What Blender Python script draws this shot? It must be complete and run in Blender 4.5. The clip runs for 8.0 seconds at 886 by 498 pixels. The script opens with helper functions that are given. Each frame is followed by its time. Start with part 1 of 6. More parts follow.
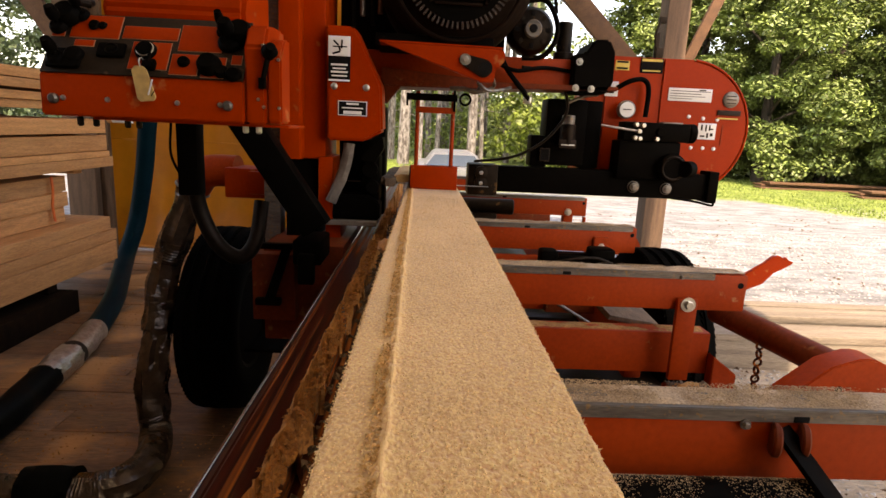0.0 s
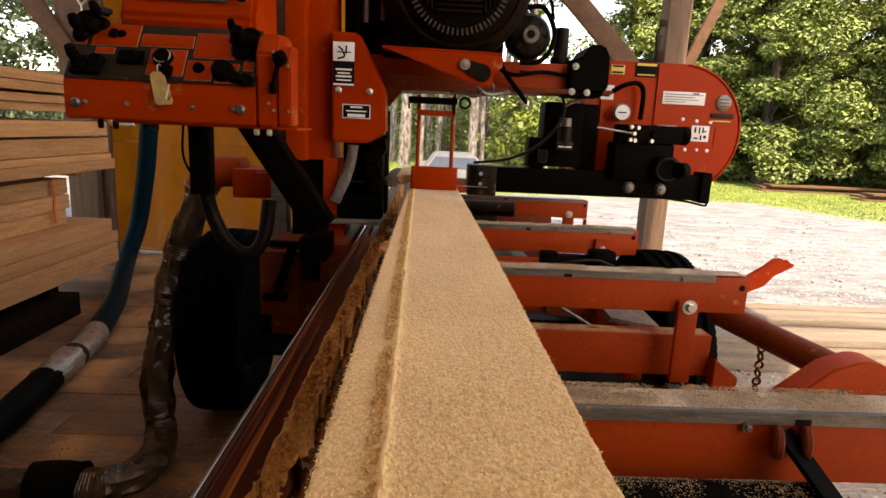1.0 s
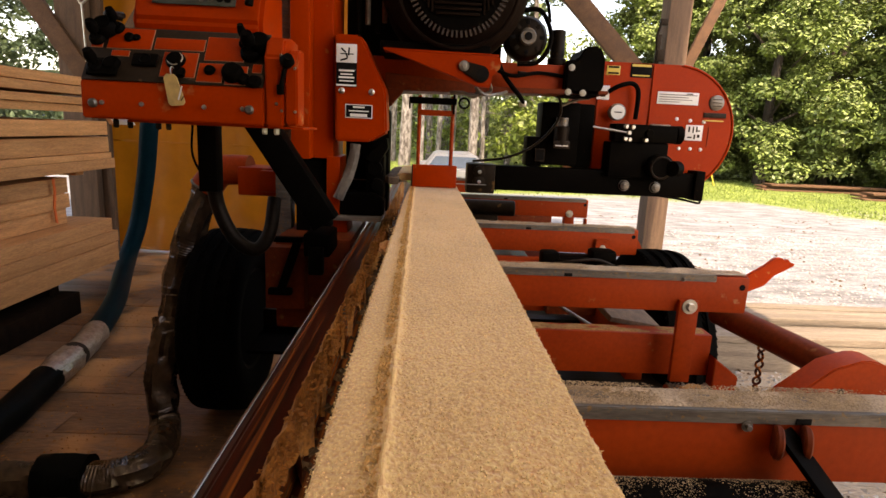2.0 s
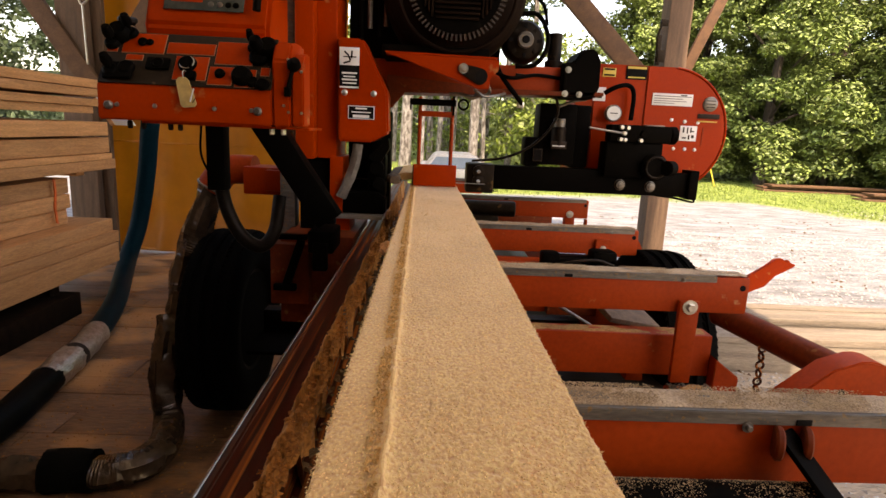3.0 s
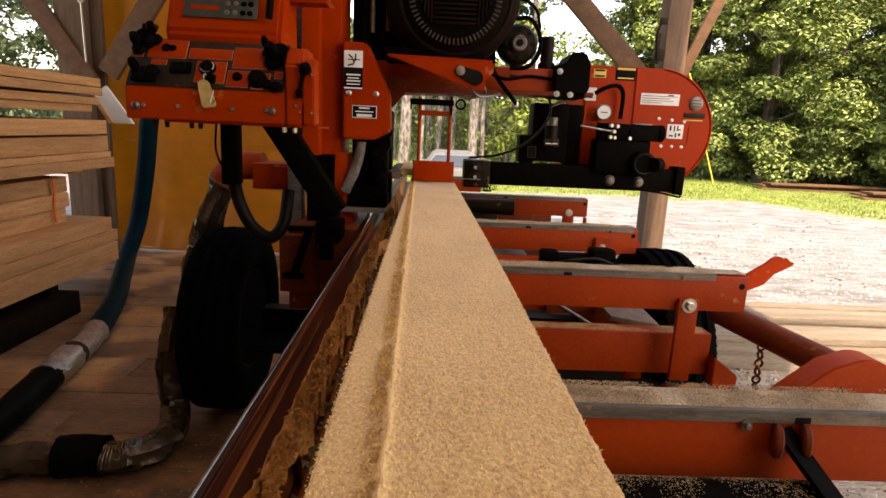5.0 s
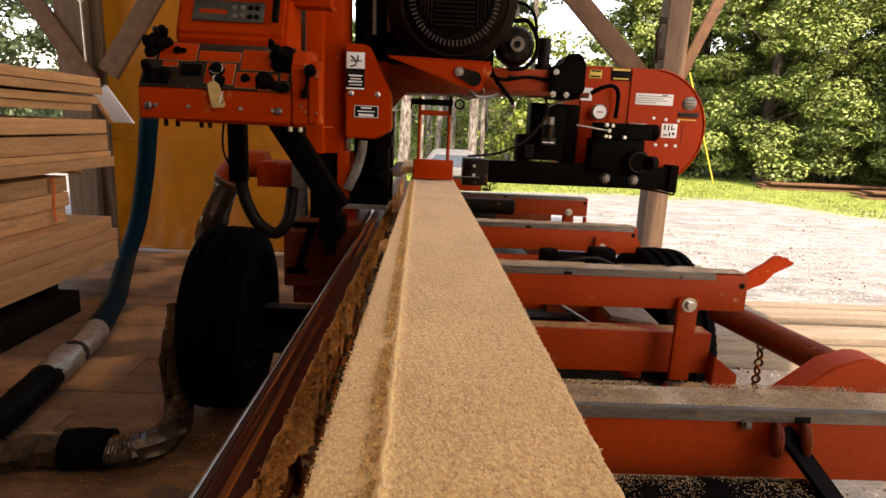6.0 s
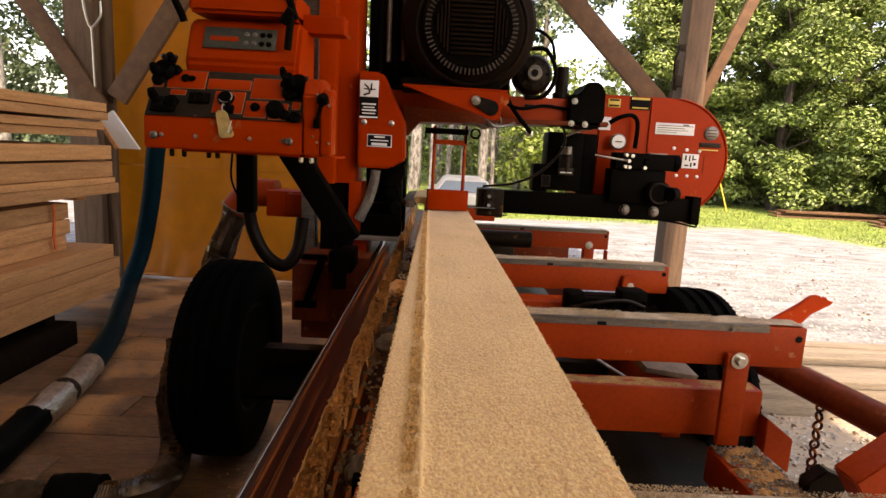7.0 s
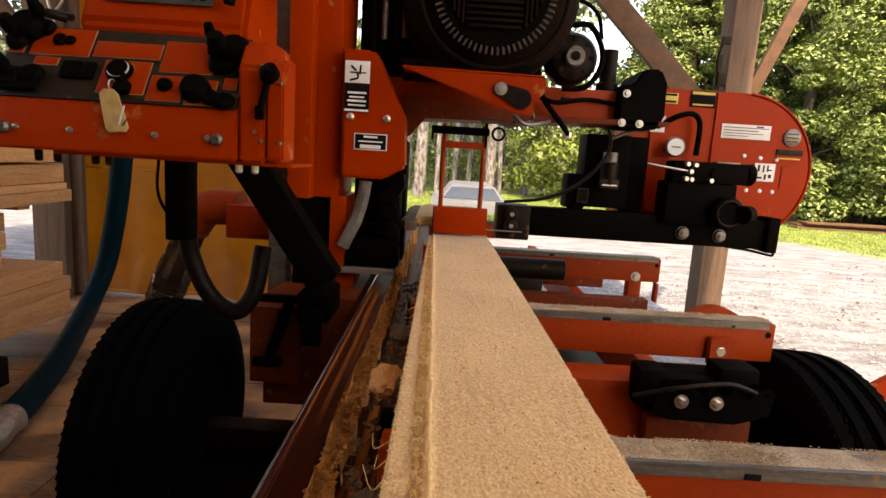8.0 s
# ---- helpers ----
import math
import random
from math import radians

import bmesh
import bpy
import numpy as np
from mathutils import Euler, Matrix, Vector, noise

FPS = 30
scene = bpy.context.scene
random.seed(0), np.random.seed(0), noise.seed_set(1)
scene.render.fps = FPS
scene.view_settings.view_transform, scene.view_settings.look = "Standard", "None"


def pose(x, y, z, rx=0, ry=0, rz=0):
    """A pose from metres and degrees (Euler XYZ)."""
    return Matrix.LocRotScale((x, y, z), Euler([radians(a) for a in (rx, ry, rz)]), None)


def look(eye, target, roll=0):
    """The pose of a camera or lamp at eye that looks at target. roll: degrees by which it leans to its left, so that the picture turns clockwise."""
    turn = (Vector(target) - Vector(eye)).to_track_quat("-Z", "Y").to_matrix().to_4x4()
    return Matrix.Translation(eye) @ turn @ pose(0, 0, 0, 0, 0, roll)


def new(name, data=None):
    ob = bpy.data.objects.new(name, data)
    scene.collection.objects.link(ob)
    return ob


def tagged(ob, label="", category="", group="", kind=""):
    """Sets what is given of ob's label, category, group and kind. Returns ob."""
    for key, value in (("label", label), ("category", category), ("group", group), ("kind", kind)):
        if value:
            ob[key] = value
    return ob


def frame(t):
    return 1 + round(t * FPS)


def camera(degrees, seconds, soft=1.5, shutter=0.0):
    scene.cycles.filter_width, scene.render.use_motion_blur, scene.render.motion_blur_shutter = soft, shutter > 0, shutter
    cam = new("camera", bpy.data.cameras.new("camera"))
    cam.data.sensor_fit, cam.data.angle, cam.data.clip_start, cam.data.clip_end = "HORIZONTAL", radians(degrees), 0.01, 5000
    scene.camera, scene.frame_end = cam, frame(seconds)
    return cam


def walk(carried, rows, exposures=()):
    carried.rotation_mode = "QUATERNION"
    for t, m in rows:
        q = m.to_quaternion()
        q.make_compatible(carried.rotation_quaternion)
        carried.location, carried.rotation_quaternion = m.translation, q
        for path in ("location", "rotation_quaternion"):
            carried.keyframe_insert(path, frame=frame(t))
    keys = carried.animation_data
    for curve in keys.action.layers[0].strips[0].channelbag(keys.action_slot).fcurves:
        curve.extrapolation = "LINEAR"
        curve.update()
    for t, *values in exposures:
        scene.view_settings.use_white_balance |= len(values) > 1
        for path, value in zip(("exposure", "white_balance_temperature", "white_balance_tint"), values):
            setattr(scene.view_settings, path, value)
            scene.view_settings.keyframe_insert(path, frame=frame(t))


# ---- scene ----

cam = camera(75.6, 8.0)
PATH = [
    (0, (-0.009, 0.09, 1.212), (0.0660, 2.046, 0.7965), 2.7),
    (0.5, (-0.009, 0.09, 1.212), (0.0620, 2.046, 0.8035), 2.7),
    (1, (-0.009, 0.09, 1.212), (0.0620, 2.046, 0.8045), 2.7),
    (1.5, (-0.009, 0.09, 1.212), (0.0620, 2.046, 0.8015), 2.7),
    (3, (-0.009, 0.09, 1.212), (0.0600, 2.046, 0.8045), 2.7),
    (3.5, (-0.009, 0.09, 1.212), (0.0630, 2.046, 0.7965), 2.7),
    (4, (-0.009, 0.09, 1.212), (0.0600, 2.046, 0.8035), 2.7),
    (4.5, (-0.009, 0.09, 1.212), (0.0620, 2.046, 0.8015), 2.7),
    (6, (-0.009, 0.09, 1.212), (0.0630, 2.046, 0.7965), 2.7),
    (6.2, (-0.012, 0.086, 1.204), (-0.006, 2.043, 0.791), 4.4),
    (6.5, (-0.011, 0.103, 1.21), (0.07, 2.061, 0.811), 1.6),
    (6.7, (-0.033, 0.119, 1.230), (0.066, 2.086, 0.885), 2.1),
    (7, (-0.031, 0.272, 1.228), (0.007, 2.244, 0.896), 3.0),
    (7.3, (-0.036, 0.454, 1.234), (0.043, 2.427, 0.914), 3.0),
    (7.5, (-0.037, 0.598, 1.229), (0.067, 2.567, 0.893), 3.0),
    (7.8, (-0.024, 0.822, 1.222), (0.041, 2.793, 0.888), 3.0),
    (8, (-0.045, 0.954, 1.231), (-0.024, 2.929, 0.914), 3.6),
]
walk(cam, [(t, look(eye, target, roll)) for t, eye, target, roll in PATH],
     exposures=[(0, 2.55, 9400, 21), (8, 2.55, 9400, 21)])

# ---- light ----
SUN_ELEV, SUN_AZ = 58, 175          # azimuth clockwise from +y
world = bpy.data.worlds.new("sky")
scene.world = world
world.use_nodes = True
wn = world.node_tree
sky = wn.nodes.new("ShaderNodeTexSky")
sky.sky_type, sky.sun_disc = "NISHITA", False
sky.sun_elevation, sky.sun_rotation = radians(SUN_ELEV), radians(SUN_AZ)
sky.dust_density = 2.0
wn.links.new(sky.outputs[0], wn.nodes["Background"].inputs[0])
wn.nodes["Background"].inputs[1].default_value = 0.15
sun = new("sun", bpy.data.lights.new("sun", "SUN"))
sun.data.energy, sun.data.angle, sun.data.color = 2.0, radians(0.5), (1, 0.94, 0.84)
a, e = radians(SUN_AZ), radians(SUN_ELEV)
sun.matrix_world = look((0, 0, 0), (-math.sin(a) * math.cos(e), -math.cos(a) * math.cos(e), -math.sin(e)))


# ---- materials ----
def material(name, base, base2=None, rough=0.6, metal=0.0, scale=8.0, stretch=(1, 1, 1), bump=0.1, fine=60.0,
             mix=0.5, dust=None, dust_amount=0.0, dust_scale=25.0, random_tint=0.0, island=False, sharp=0.25, relief=0.006, sheen=0.0, streaks=False, warp=0.0):
    """Two-scale procedural surface: large patches of base and base2, fine relief, and a speckle of dust."""
    m = bpy.data.materials.new(name)
    m.use_nodes = True
    nt = m.node_tree
    n, l = nt.nodes, nt.links
    p = n["Principled BSDF"]
    p.inputs["Roughness"].default_value, p.inputs["Metallic"].default_value = rough, metal
    p.inputs["Sheen Weight"].default_value = sheen
    tc = n.new("ShaderNodeTexCoord")
    mp = n.new("ShaderNodeMapping")
    mp.inputs["Scale"].default_value = stretch
    l.new(tc.outputs["Object"], mp.inputs["Vector"])
    big = n.new("ShaderNodeTexNoise")
    big.inputs["Scale"].default_value, big.inputs["Detail"].default_value = scale, 6
    big.inputs["Distortion"].default_value = warp
    l.new(mp.outputs[0], big.inputs["Vector"])
    small = n.new("ShaderNodeTexNoise")
    small.inputs["Scale"].default_value, small.inputs["Detail"].default_value = fine, 4
    l.new(mp.outputs[0], small.inputs["Vector"])
    ramp = n.new("ShaderNodeValToRGB")
    ramp.color_ramp.elements[0].position, ramp.color_ramp.elements[1].position = 0.5 - sharp, 0.5 + sharp
    ramp.color_ramp.elements[0].color = (*base, 1)
    ramp.color_ramp.elements[1].color = (*(base2 or [c * 0.75 for c in base]), 1)
    l.new(big.outputs[0], ramp.inputs[0])
    grain = n.new("ShaderNodeMix")
    grain.data_type, grain.blend_type = "RGBA", "OVERLAY"
    grain.inputs[0].default_value = mix
    l.new(ramp.outputs[0], grain.inputs[6])
    l.new(small.outputs[0], grain.inputs[7])
    colour = grain.outputs[2]
    if random_tint:
        rnd = n.new("ShaderNodeNewGeometry") if island else n.new("ShaderNodeObjectInfo")
        out = rnd.outputs["Random Per Island" if island else "Random"]
        mr = n.new("ShaderNodeMapRange")
        mr.inputs[3].default_value, mr.inputs[4].default_value = 1 - random_tint, 1 + random_tint
        l.new(out, mr.inputs[0])
        hsv = n.new("ShaderNodeHueSaturation")
        l.new(mr.outputs[0], hsv.inputs["Value"])
        l.new(colour, hsv.inputs["Color"])
        colour = hsv.outputs[0]
    if dust:
        dn = n.new("ShaderNodeTexNoise")
        dn.inputs["Scale"].default_value, dn.inputs["Detail"].default_value = dust_scale, 8
        dn.inputs["Distortion"].default_value = warp
        l.new((mp if streaks else tc).outputs[0 if streaks else 3], dn.inputs["Vector"])
        dr = n.new("ShaderNodeValToRGB")
        dr.color_ramp.elements[0].position, dr.color_ramp.elements[1].position = 0.62 - dust_amount, 0.72 - dust_amount * 0.8
        l.new(dn.outputs[0], dr.inputs[0])
        dm = n.new("ShaderNodeMix")
        dm.data_type = "RGBA"
        dm.inputs[7].default_value = (*dust, 1)
        l.new(dr.outputs[0], dm.inputs[0])
        l.new(colour, dm.inputs[6])
        colour = dm.outputs[2]
        rr = n.new("ShaderNodeMapRange")
        rr.inputs[3].default_value, rr.inputs[4].default_value = rough, 0.9
        l.new(dr.outputs[0], rr.inputs[0])
        l.new(rr.outputs[0], p.inputs["Roughness"])
    l.new(colour, p.inputs["Base Color"])
    if bump:
        b = n.new("ShaderNodeBump")
        b.inputs["Strength"].default_value, b.inputs["Distance"].default_value = bump, relief
        l.new(small.outputs[0], b.inputs["Height"])
        l.new(b.outputs[0], p.inputs["Normal"])
    return m


SAWDUST = (0.5, 0.32, 0.14)
ORANGE = material("orange_paint", (0.37, 0.029, 0.001), (0.28, 0.020, 0.001), 0.42, 0, 3, bump=0.03, fine=90, mix=0.15,
                  dust=(0.40, 0.16, 0.05), dust_amount=-0.04, dust_scale=14)
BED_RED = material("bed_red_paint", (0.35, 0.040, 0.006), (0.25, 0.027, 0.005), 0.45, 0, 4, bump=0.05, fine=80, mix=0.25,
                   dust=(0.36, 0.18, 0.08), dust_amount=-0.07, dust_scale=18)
RAIL_RED = material("rail_red_oxide", (0.055, 0.006, 0.001), (0.014, 0.0025, 0.001), 0.34, 0.0, 5, (20, 0.25, 20), 0.05, 40,
                    dust=(0.30, 0.085, 0.018), dust_amount=0.10, dust_scale=4, streaks=True)
# brownish red of the pipe; elsewhere also a darker red for shaded parts
PIPE_SHADE_RED = material("pipe_and_shaded_red", (0.16, 0.026, 0.006), (0.10, 0.018, 0.006), 0.5, 0, 8, bump=0.08, dust=(0.22, 0.10, 0.04), dust_amount=0.0)
BLACK = material("black_paint", (0.0022, 0.0017, 0.0013), (0.004, 0.003, 0.002), 0.5, 0, 6, bump=0.05, dust=(0.04, 0.022, 0.01), dust_amount=-0.08)
DARK = material("dark_iron", (0.010, 0.007, 0.005), (0.02, 0.013, 0.008), 0.5, 0.6, 9, bump=0.1, dust=(0.14, 0.075, 0.03), dust_amount=-0.04)
MOTOR_BROWN = material("brown_black_casting", (0.008, 0.0045, 0.003), (0.014, 0.0075, 0.0045), 0.5, 0.1, 8, bump=0.1)
RUBBER = material("tyre_rubber", (0.0022, 0.002, 0.0018), (0.004, 0.0036, 0.003), 0.8, 0, 10, bump=0.3, fine=120)
HOSE_BLACK = material("black_hose", (0.002, 0.0026, 0.0026), (0.005, 0.005, 0.0042), 0.4, 0, 8, bump=0.05)
HOSE_TEAL = material("teal_hose", (0.0005, 0.0085, 0.0125), (0.0008, 0.012, 0.017), 0.4, 0, 6, bump=0.05)
TAPE = material("silver_tape", (0.42, 0.38, 0.33), (0.24, 0.2, 0.16), 0.3, 0.7, 14, (1, 1, 3), 0.5, 40)
DUCT = material("duct_film", (0.024, 0.013, 0.007), (0.085, 0.055, 0.034), 0.15, 0.35, 14, bump=0.7, fine=45, relief=0.004)
STEEL = material("worn_steel", (0.20, 0.175, 0.15), (0.09, 0.075, 0.06), 0.4, 0.65, 12, (1, 6, 6), 0.06, 60,
                 dust=(0.34, 0.21, 0.10), dust_amount=0.03, dust_scale=90)
BOLT = material("zinc_bolt", (0.6, 0.58, 0.52), (0.45, 0.42, 0.36), 0.3, 0.9, 30, bump=0.02)
LINE = material("faded_border", (0.40, 0.17, 0.085), (0.30, 0.11, 0.05), 0.6, 0, 12, bump=0)
RAG = material("dirty_white_cloth", (0.16, 0.125, 0.095), (0.07, 0.048, 0.033), 0.8, 0, 12, bump=0.3)
FIN = material("dusty_fin", (0.022, 0.013, 0.008), (0.05, 0.03, 0.018), 0.6, 0.2, 14, bump=0.1)
CHROME = material("bright_edge", (0.5, 0.47, 0.42), (0.3, 0.26, 0.22), 0.25, 1.0, 10, bump=0.0)
WHITE = material("white_sticker", (0.75, 0.73, 0.68), (0.62, 0.6, 0.55), 0.5, 0, 10, bump=0, mix=0.1)
INK = material("black_sticker", (0.007, 0.006, 0.006), (0.012, 0.011, 0.010), 0.4, 0, 10, bump=0)
YELLOW = material("yellow_sticker", (0.62, 0.42, 0.05), (0.5, 0.36, 0.06), 0.5, 0, 10, bump=0, mix=0.1)
PANEL = material("grey_panel", (0.030, 0.018, 0.011), (0.015, 0.009, 0.005), 0.45, 0, 7, bump=0.03, dust=(0.12, 0.07, 0.04), dust_amount=-0.02)
SCREEN = material("display_glass", (0.035, 0.04, 0.03), (0.05, 0.05, 0.04), 0.25, 0, 8, bump=0)
TAG = material("tan_tag", (0.52, 0.33, 0.11), (0.42, 0.26, 0.09), 0.6, 0, 14, bump=0.05)
CANT = material("fresh_sawn_pine", (0.70, 0.42, 0.165), (0.58, 0.34, 0.125), 0.75, 0, 9, (5, 0.7, 5), 0.35, 55, 0.5)
FUZZ = material("sawdust_layer", (0.72, 0.420, 0.162), (0.575, 0.318, 0.112), 0.9, 0, 7, (1.5, 0.9, 1.5), 0.9, 230, 0.9, relief=0.0022, sheen=0.2)
DUST = material("sawdust_heap", (0.42, 0.21, 0.065), (0.28, 0.13, 0.04), 0.95, 0, 14, bump=1.0, fine=140, mix=0.8, relief=0.004)
GRIT = material("grey_brown_grit", (0.45, 0.32, 0.195), (0.28, 0.19, 0.11), 0.95, 0, 20, bump=0, random_tint=0.35, island=True)
OLD_DUST = material("old_sawdust", (0.43, 0.31, 0.20), (0.26, 0.18, 0.115), 0.95, 0, 16, bump=1.0, fine=260, mix=0.9, relief=0.002)
GRAIN = material("pale_grain", (0.86, 0.555, 0.25), (0.74, 0.44, 0.175), 0.9, 0, 20, bump=0, random_tint=0.25, island=True)
CRUMB = material("brown_crumb", (0.56, 0.30, 0.095), (0.46, 0.225, 0.065), 0.95, 0, 20, bump=0, random_tint=0.3, island=True)
RIDGE = material("golden_sawdust", (0.73, 0.435, 0.19), (0.65, 0.375, 0.15), 0.95, 0, 20, bump=0.5, fine=200, relief=0.002)
# brown sawdust, its colour darkened for the shade beside the cant
SHADED_RAIL_DUST = material("shaded_rail_sawdust", (0.44, 0.185, 0.048), (0.24, 0.088, 0.021), 0.95, 0, 18, bump=1.0, fine=120, mix=0.9, relief=0.006)
CHIP = material("bleached_chip", (0.36, 0.35, 0.33), (0.22, 0.215, 0.205), 0.9, 0, 9, bump=0, random_tint=0.3, island=True)
TREE_BARK = material("shaded_bark", (0.055, 0.042, 0.03), (0.035, 0.027, 0.02), 0.9, 0, 6, bump=0.4)
BARK = material("bark", (0.05, 0.03, 0.016), (0.12, 0.065, 0.03), 0.9, 0, 16, (3, 0.6, 3), 0.8, 40)
LUMBER = material("stacked_lumber", (0.60, 0.280, 0.105), (0.40, 0.165, 0.056), 0.75, 0, 5, (9, 0.8, 9), 0.4, 40, 0.7, random_tint=0.16)
WEATHER = material("weathered_timber", (0.135, 0.078, 0.044), (0.060, 0.033, 0.018), 0.8, 0, 4, (8, 8, 0.8), 0.3, 40, 0.5)
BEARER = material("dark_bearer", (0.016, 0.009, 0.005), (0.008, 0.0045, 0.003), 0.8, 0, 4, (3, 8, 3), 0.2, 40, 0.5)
BRACE = material("brace_timber", (0.115, 0.054, 0.022), (0.065, 0.029, 0.012), 0.8, 0, 4, (3, 8, 3), 0.2, 40, 0.5)
DECK = material("dusty_deck", (0.225, 0.112, 0.056), (0.080, 0.037, 0.017), 0.5, 0, 2.4, (0.9, 3.0, 3.0), 0.6, 24, 0.85,
                dust=(0.40, 0.185, 0.070), dust_amount=0.14, dust_scale=2.2, random_tint=0.10, warp=0.35)
SILL = material("grey_timber", (0.22, 0.18, 0.135), (0.11, 0.085, 0.062), 0.85, 0, 4, (0.6, 8, 8), 0.5, 40, 0.7, random_tint=0.15)
TARP = material("ochre_tarpaulin", (0.52, 0.195, 0.014), (0.36, 0.120, 0.009), 0.5, 0, 1.6, bump=0.35, fine=7, mix=0.35, relief=0.03, warp=1.2)
# unseen roof underside, kept pale so that it bounces yard light down
TIN = material("pale_bounce_sheet", (0.55, 0.53, 0.49), (0.45, 0.43, 0.39), 0.5, 0.2, 2, bump=0.05)
# translucent sheet for unseen roof panels, added as top light on the cant
ADDED_SKYLIGHT = material("added_skylight_sheet", (0.62, 0.60, 0.55), (0.54, 0.52, 0.46), 0.6, 0, 3, bump=0.05)
fg = ADDED_SKYLIGHT.node_tree
tr = fg.nodes.new("ShaderNodeBsdfTranslucent")
tr.inputs[0].default_value = (0.62, 0.60, 0.54, 1)
mx = fg.nodes.new("ShaderNodeMixShader")
mx.inputs[0].default_value = 0.75
fg.links.new(fg.nodes["Principled BSDF"].outputs[0], mx.inputs[1])
fg.links.new(tr.outputs[0], mx.inputs[2])
fg.links.new(mx.outputs[0], fg.nodes["Material Output"].inputs[0])
tp_nodes = TARP.node_tree
thin = tp_nodes.nodes.new("ShaderNodeBsdfTranslucent")
thin.inputs[0].default_value = (0.60, 0.225, 0.015, 1)
part_through = tp_nodes.nodes.new("ShaderNodeMixShader")
part_through.inputs[0].default_value = 0.35
tp_nodes.links.new(tp_nodes.nodes["Principled BSDF"].outputs[0], part_through.inputs[1])
tp_nodes.links.new(thin.outputs[0], part_through.inputs[2])
tp_nodes.links.new(part_through.outputs[0], tp_nodes.nodes["Material Output"].inputs[0])
ROOF = material("roof_boards", (0.20, 0.13, 0.08), (0.14, 0.09, 0.055), 0.8, 0, 4, (8, 0.8, 8), 0.2, 30)
LEAF = material("broad_leaf", (0.095, 0.142, 0.030), (0.150, 0.205, 0.052), 0.55, 0, 0.6, bump=0, random_tint=0.5, island=True)
LEAF_SUN = material("young_leaf", (0.11, 0.15, 0.020), (0.085, 0.125, 0.018), 0.55, 0, 0.6, bump=0, random_tint=0.5, island=True)
NEEDLE = material("pine_needle", (0.075, 0.11, 0.050), (0.11, 0.15, 0.075), 0.6, 0, 0.6, bump=0, random_tint=0.4, island=True)
GRASS = material("grass_blade", (0.135, 0.19, 0.028), (0.095, 0.145, 0.022), 0.7, 0, 1.5, bump=0, random_tint=0.4, island=True)
PINE_BARK = material("pine_bark", (0.20, 0.185, 0.17), (0.055, 0.045, 0.038), 0.9, 0, 5, (2, 2, 0.8), 0.9, 16, 0.8, sharp=0.12, relief=0.03)
CAR_PAINT = material("silver_car_paint", (0.27, 0.28, 0.30), (0.23, 0.24, 0.26), 0.3, 0.6, 2, bump=0)
CAR_GLASS = material("car_glass", (0.05, 0.07, 0.1), (0.06, 0.08, 0.1), 0.08, 0, 2, bump=0)
for gloss, surfaces in ((0.012, (BLACK, RUBBER, MOTOR_BROWN, INK, BEARER)), (0.10, (PIPE_SHADE_RED, ORANGE, BED_RED, DARK, PANEL)), (0.016, (HOSE_TEAL, HOSE_BLACK)), (0.10, (RAIL_RED,))):
    for surface in surfaces:
        surface.node_tree.nodes["Principled BSDF"].inputs["Specular IOR Level"].default_value = gloss
for leaf in (LEAF, LEAF_SUN, NEEDLE, GRASS):
    leaf.node_tree.nodes["Principled BSDF"].inputs["Transmission Weight"].default_value = 0.0


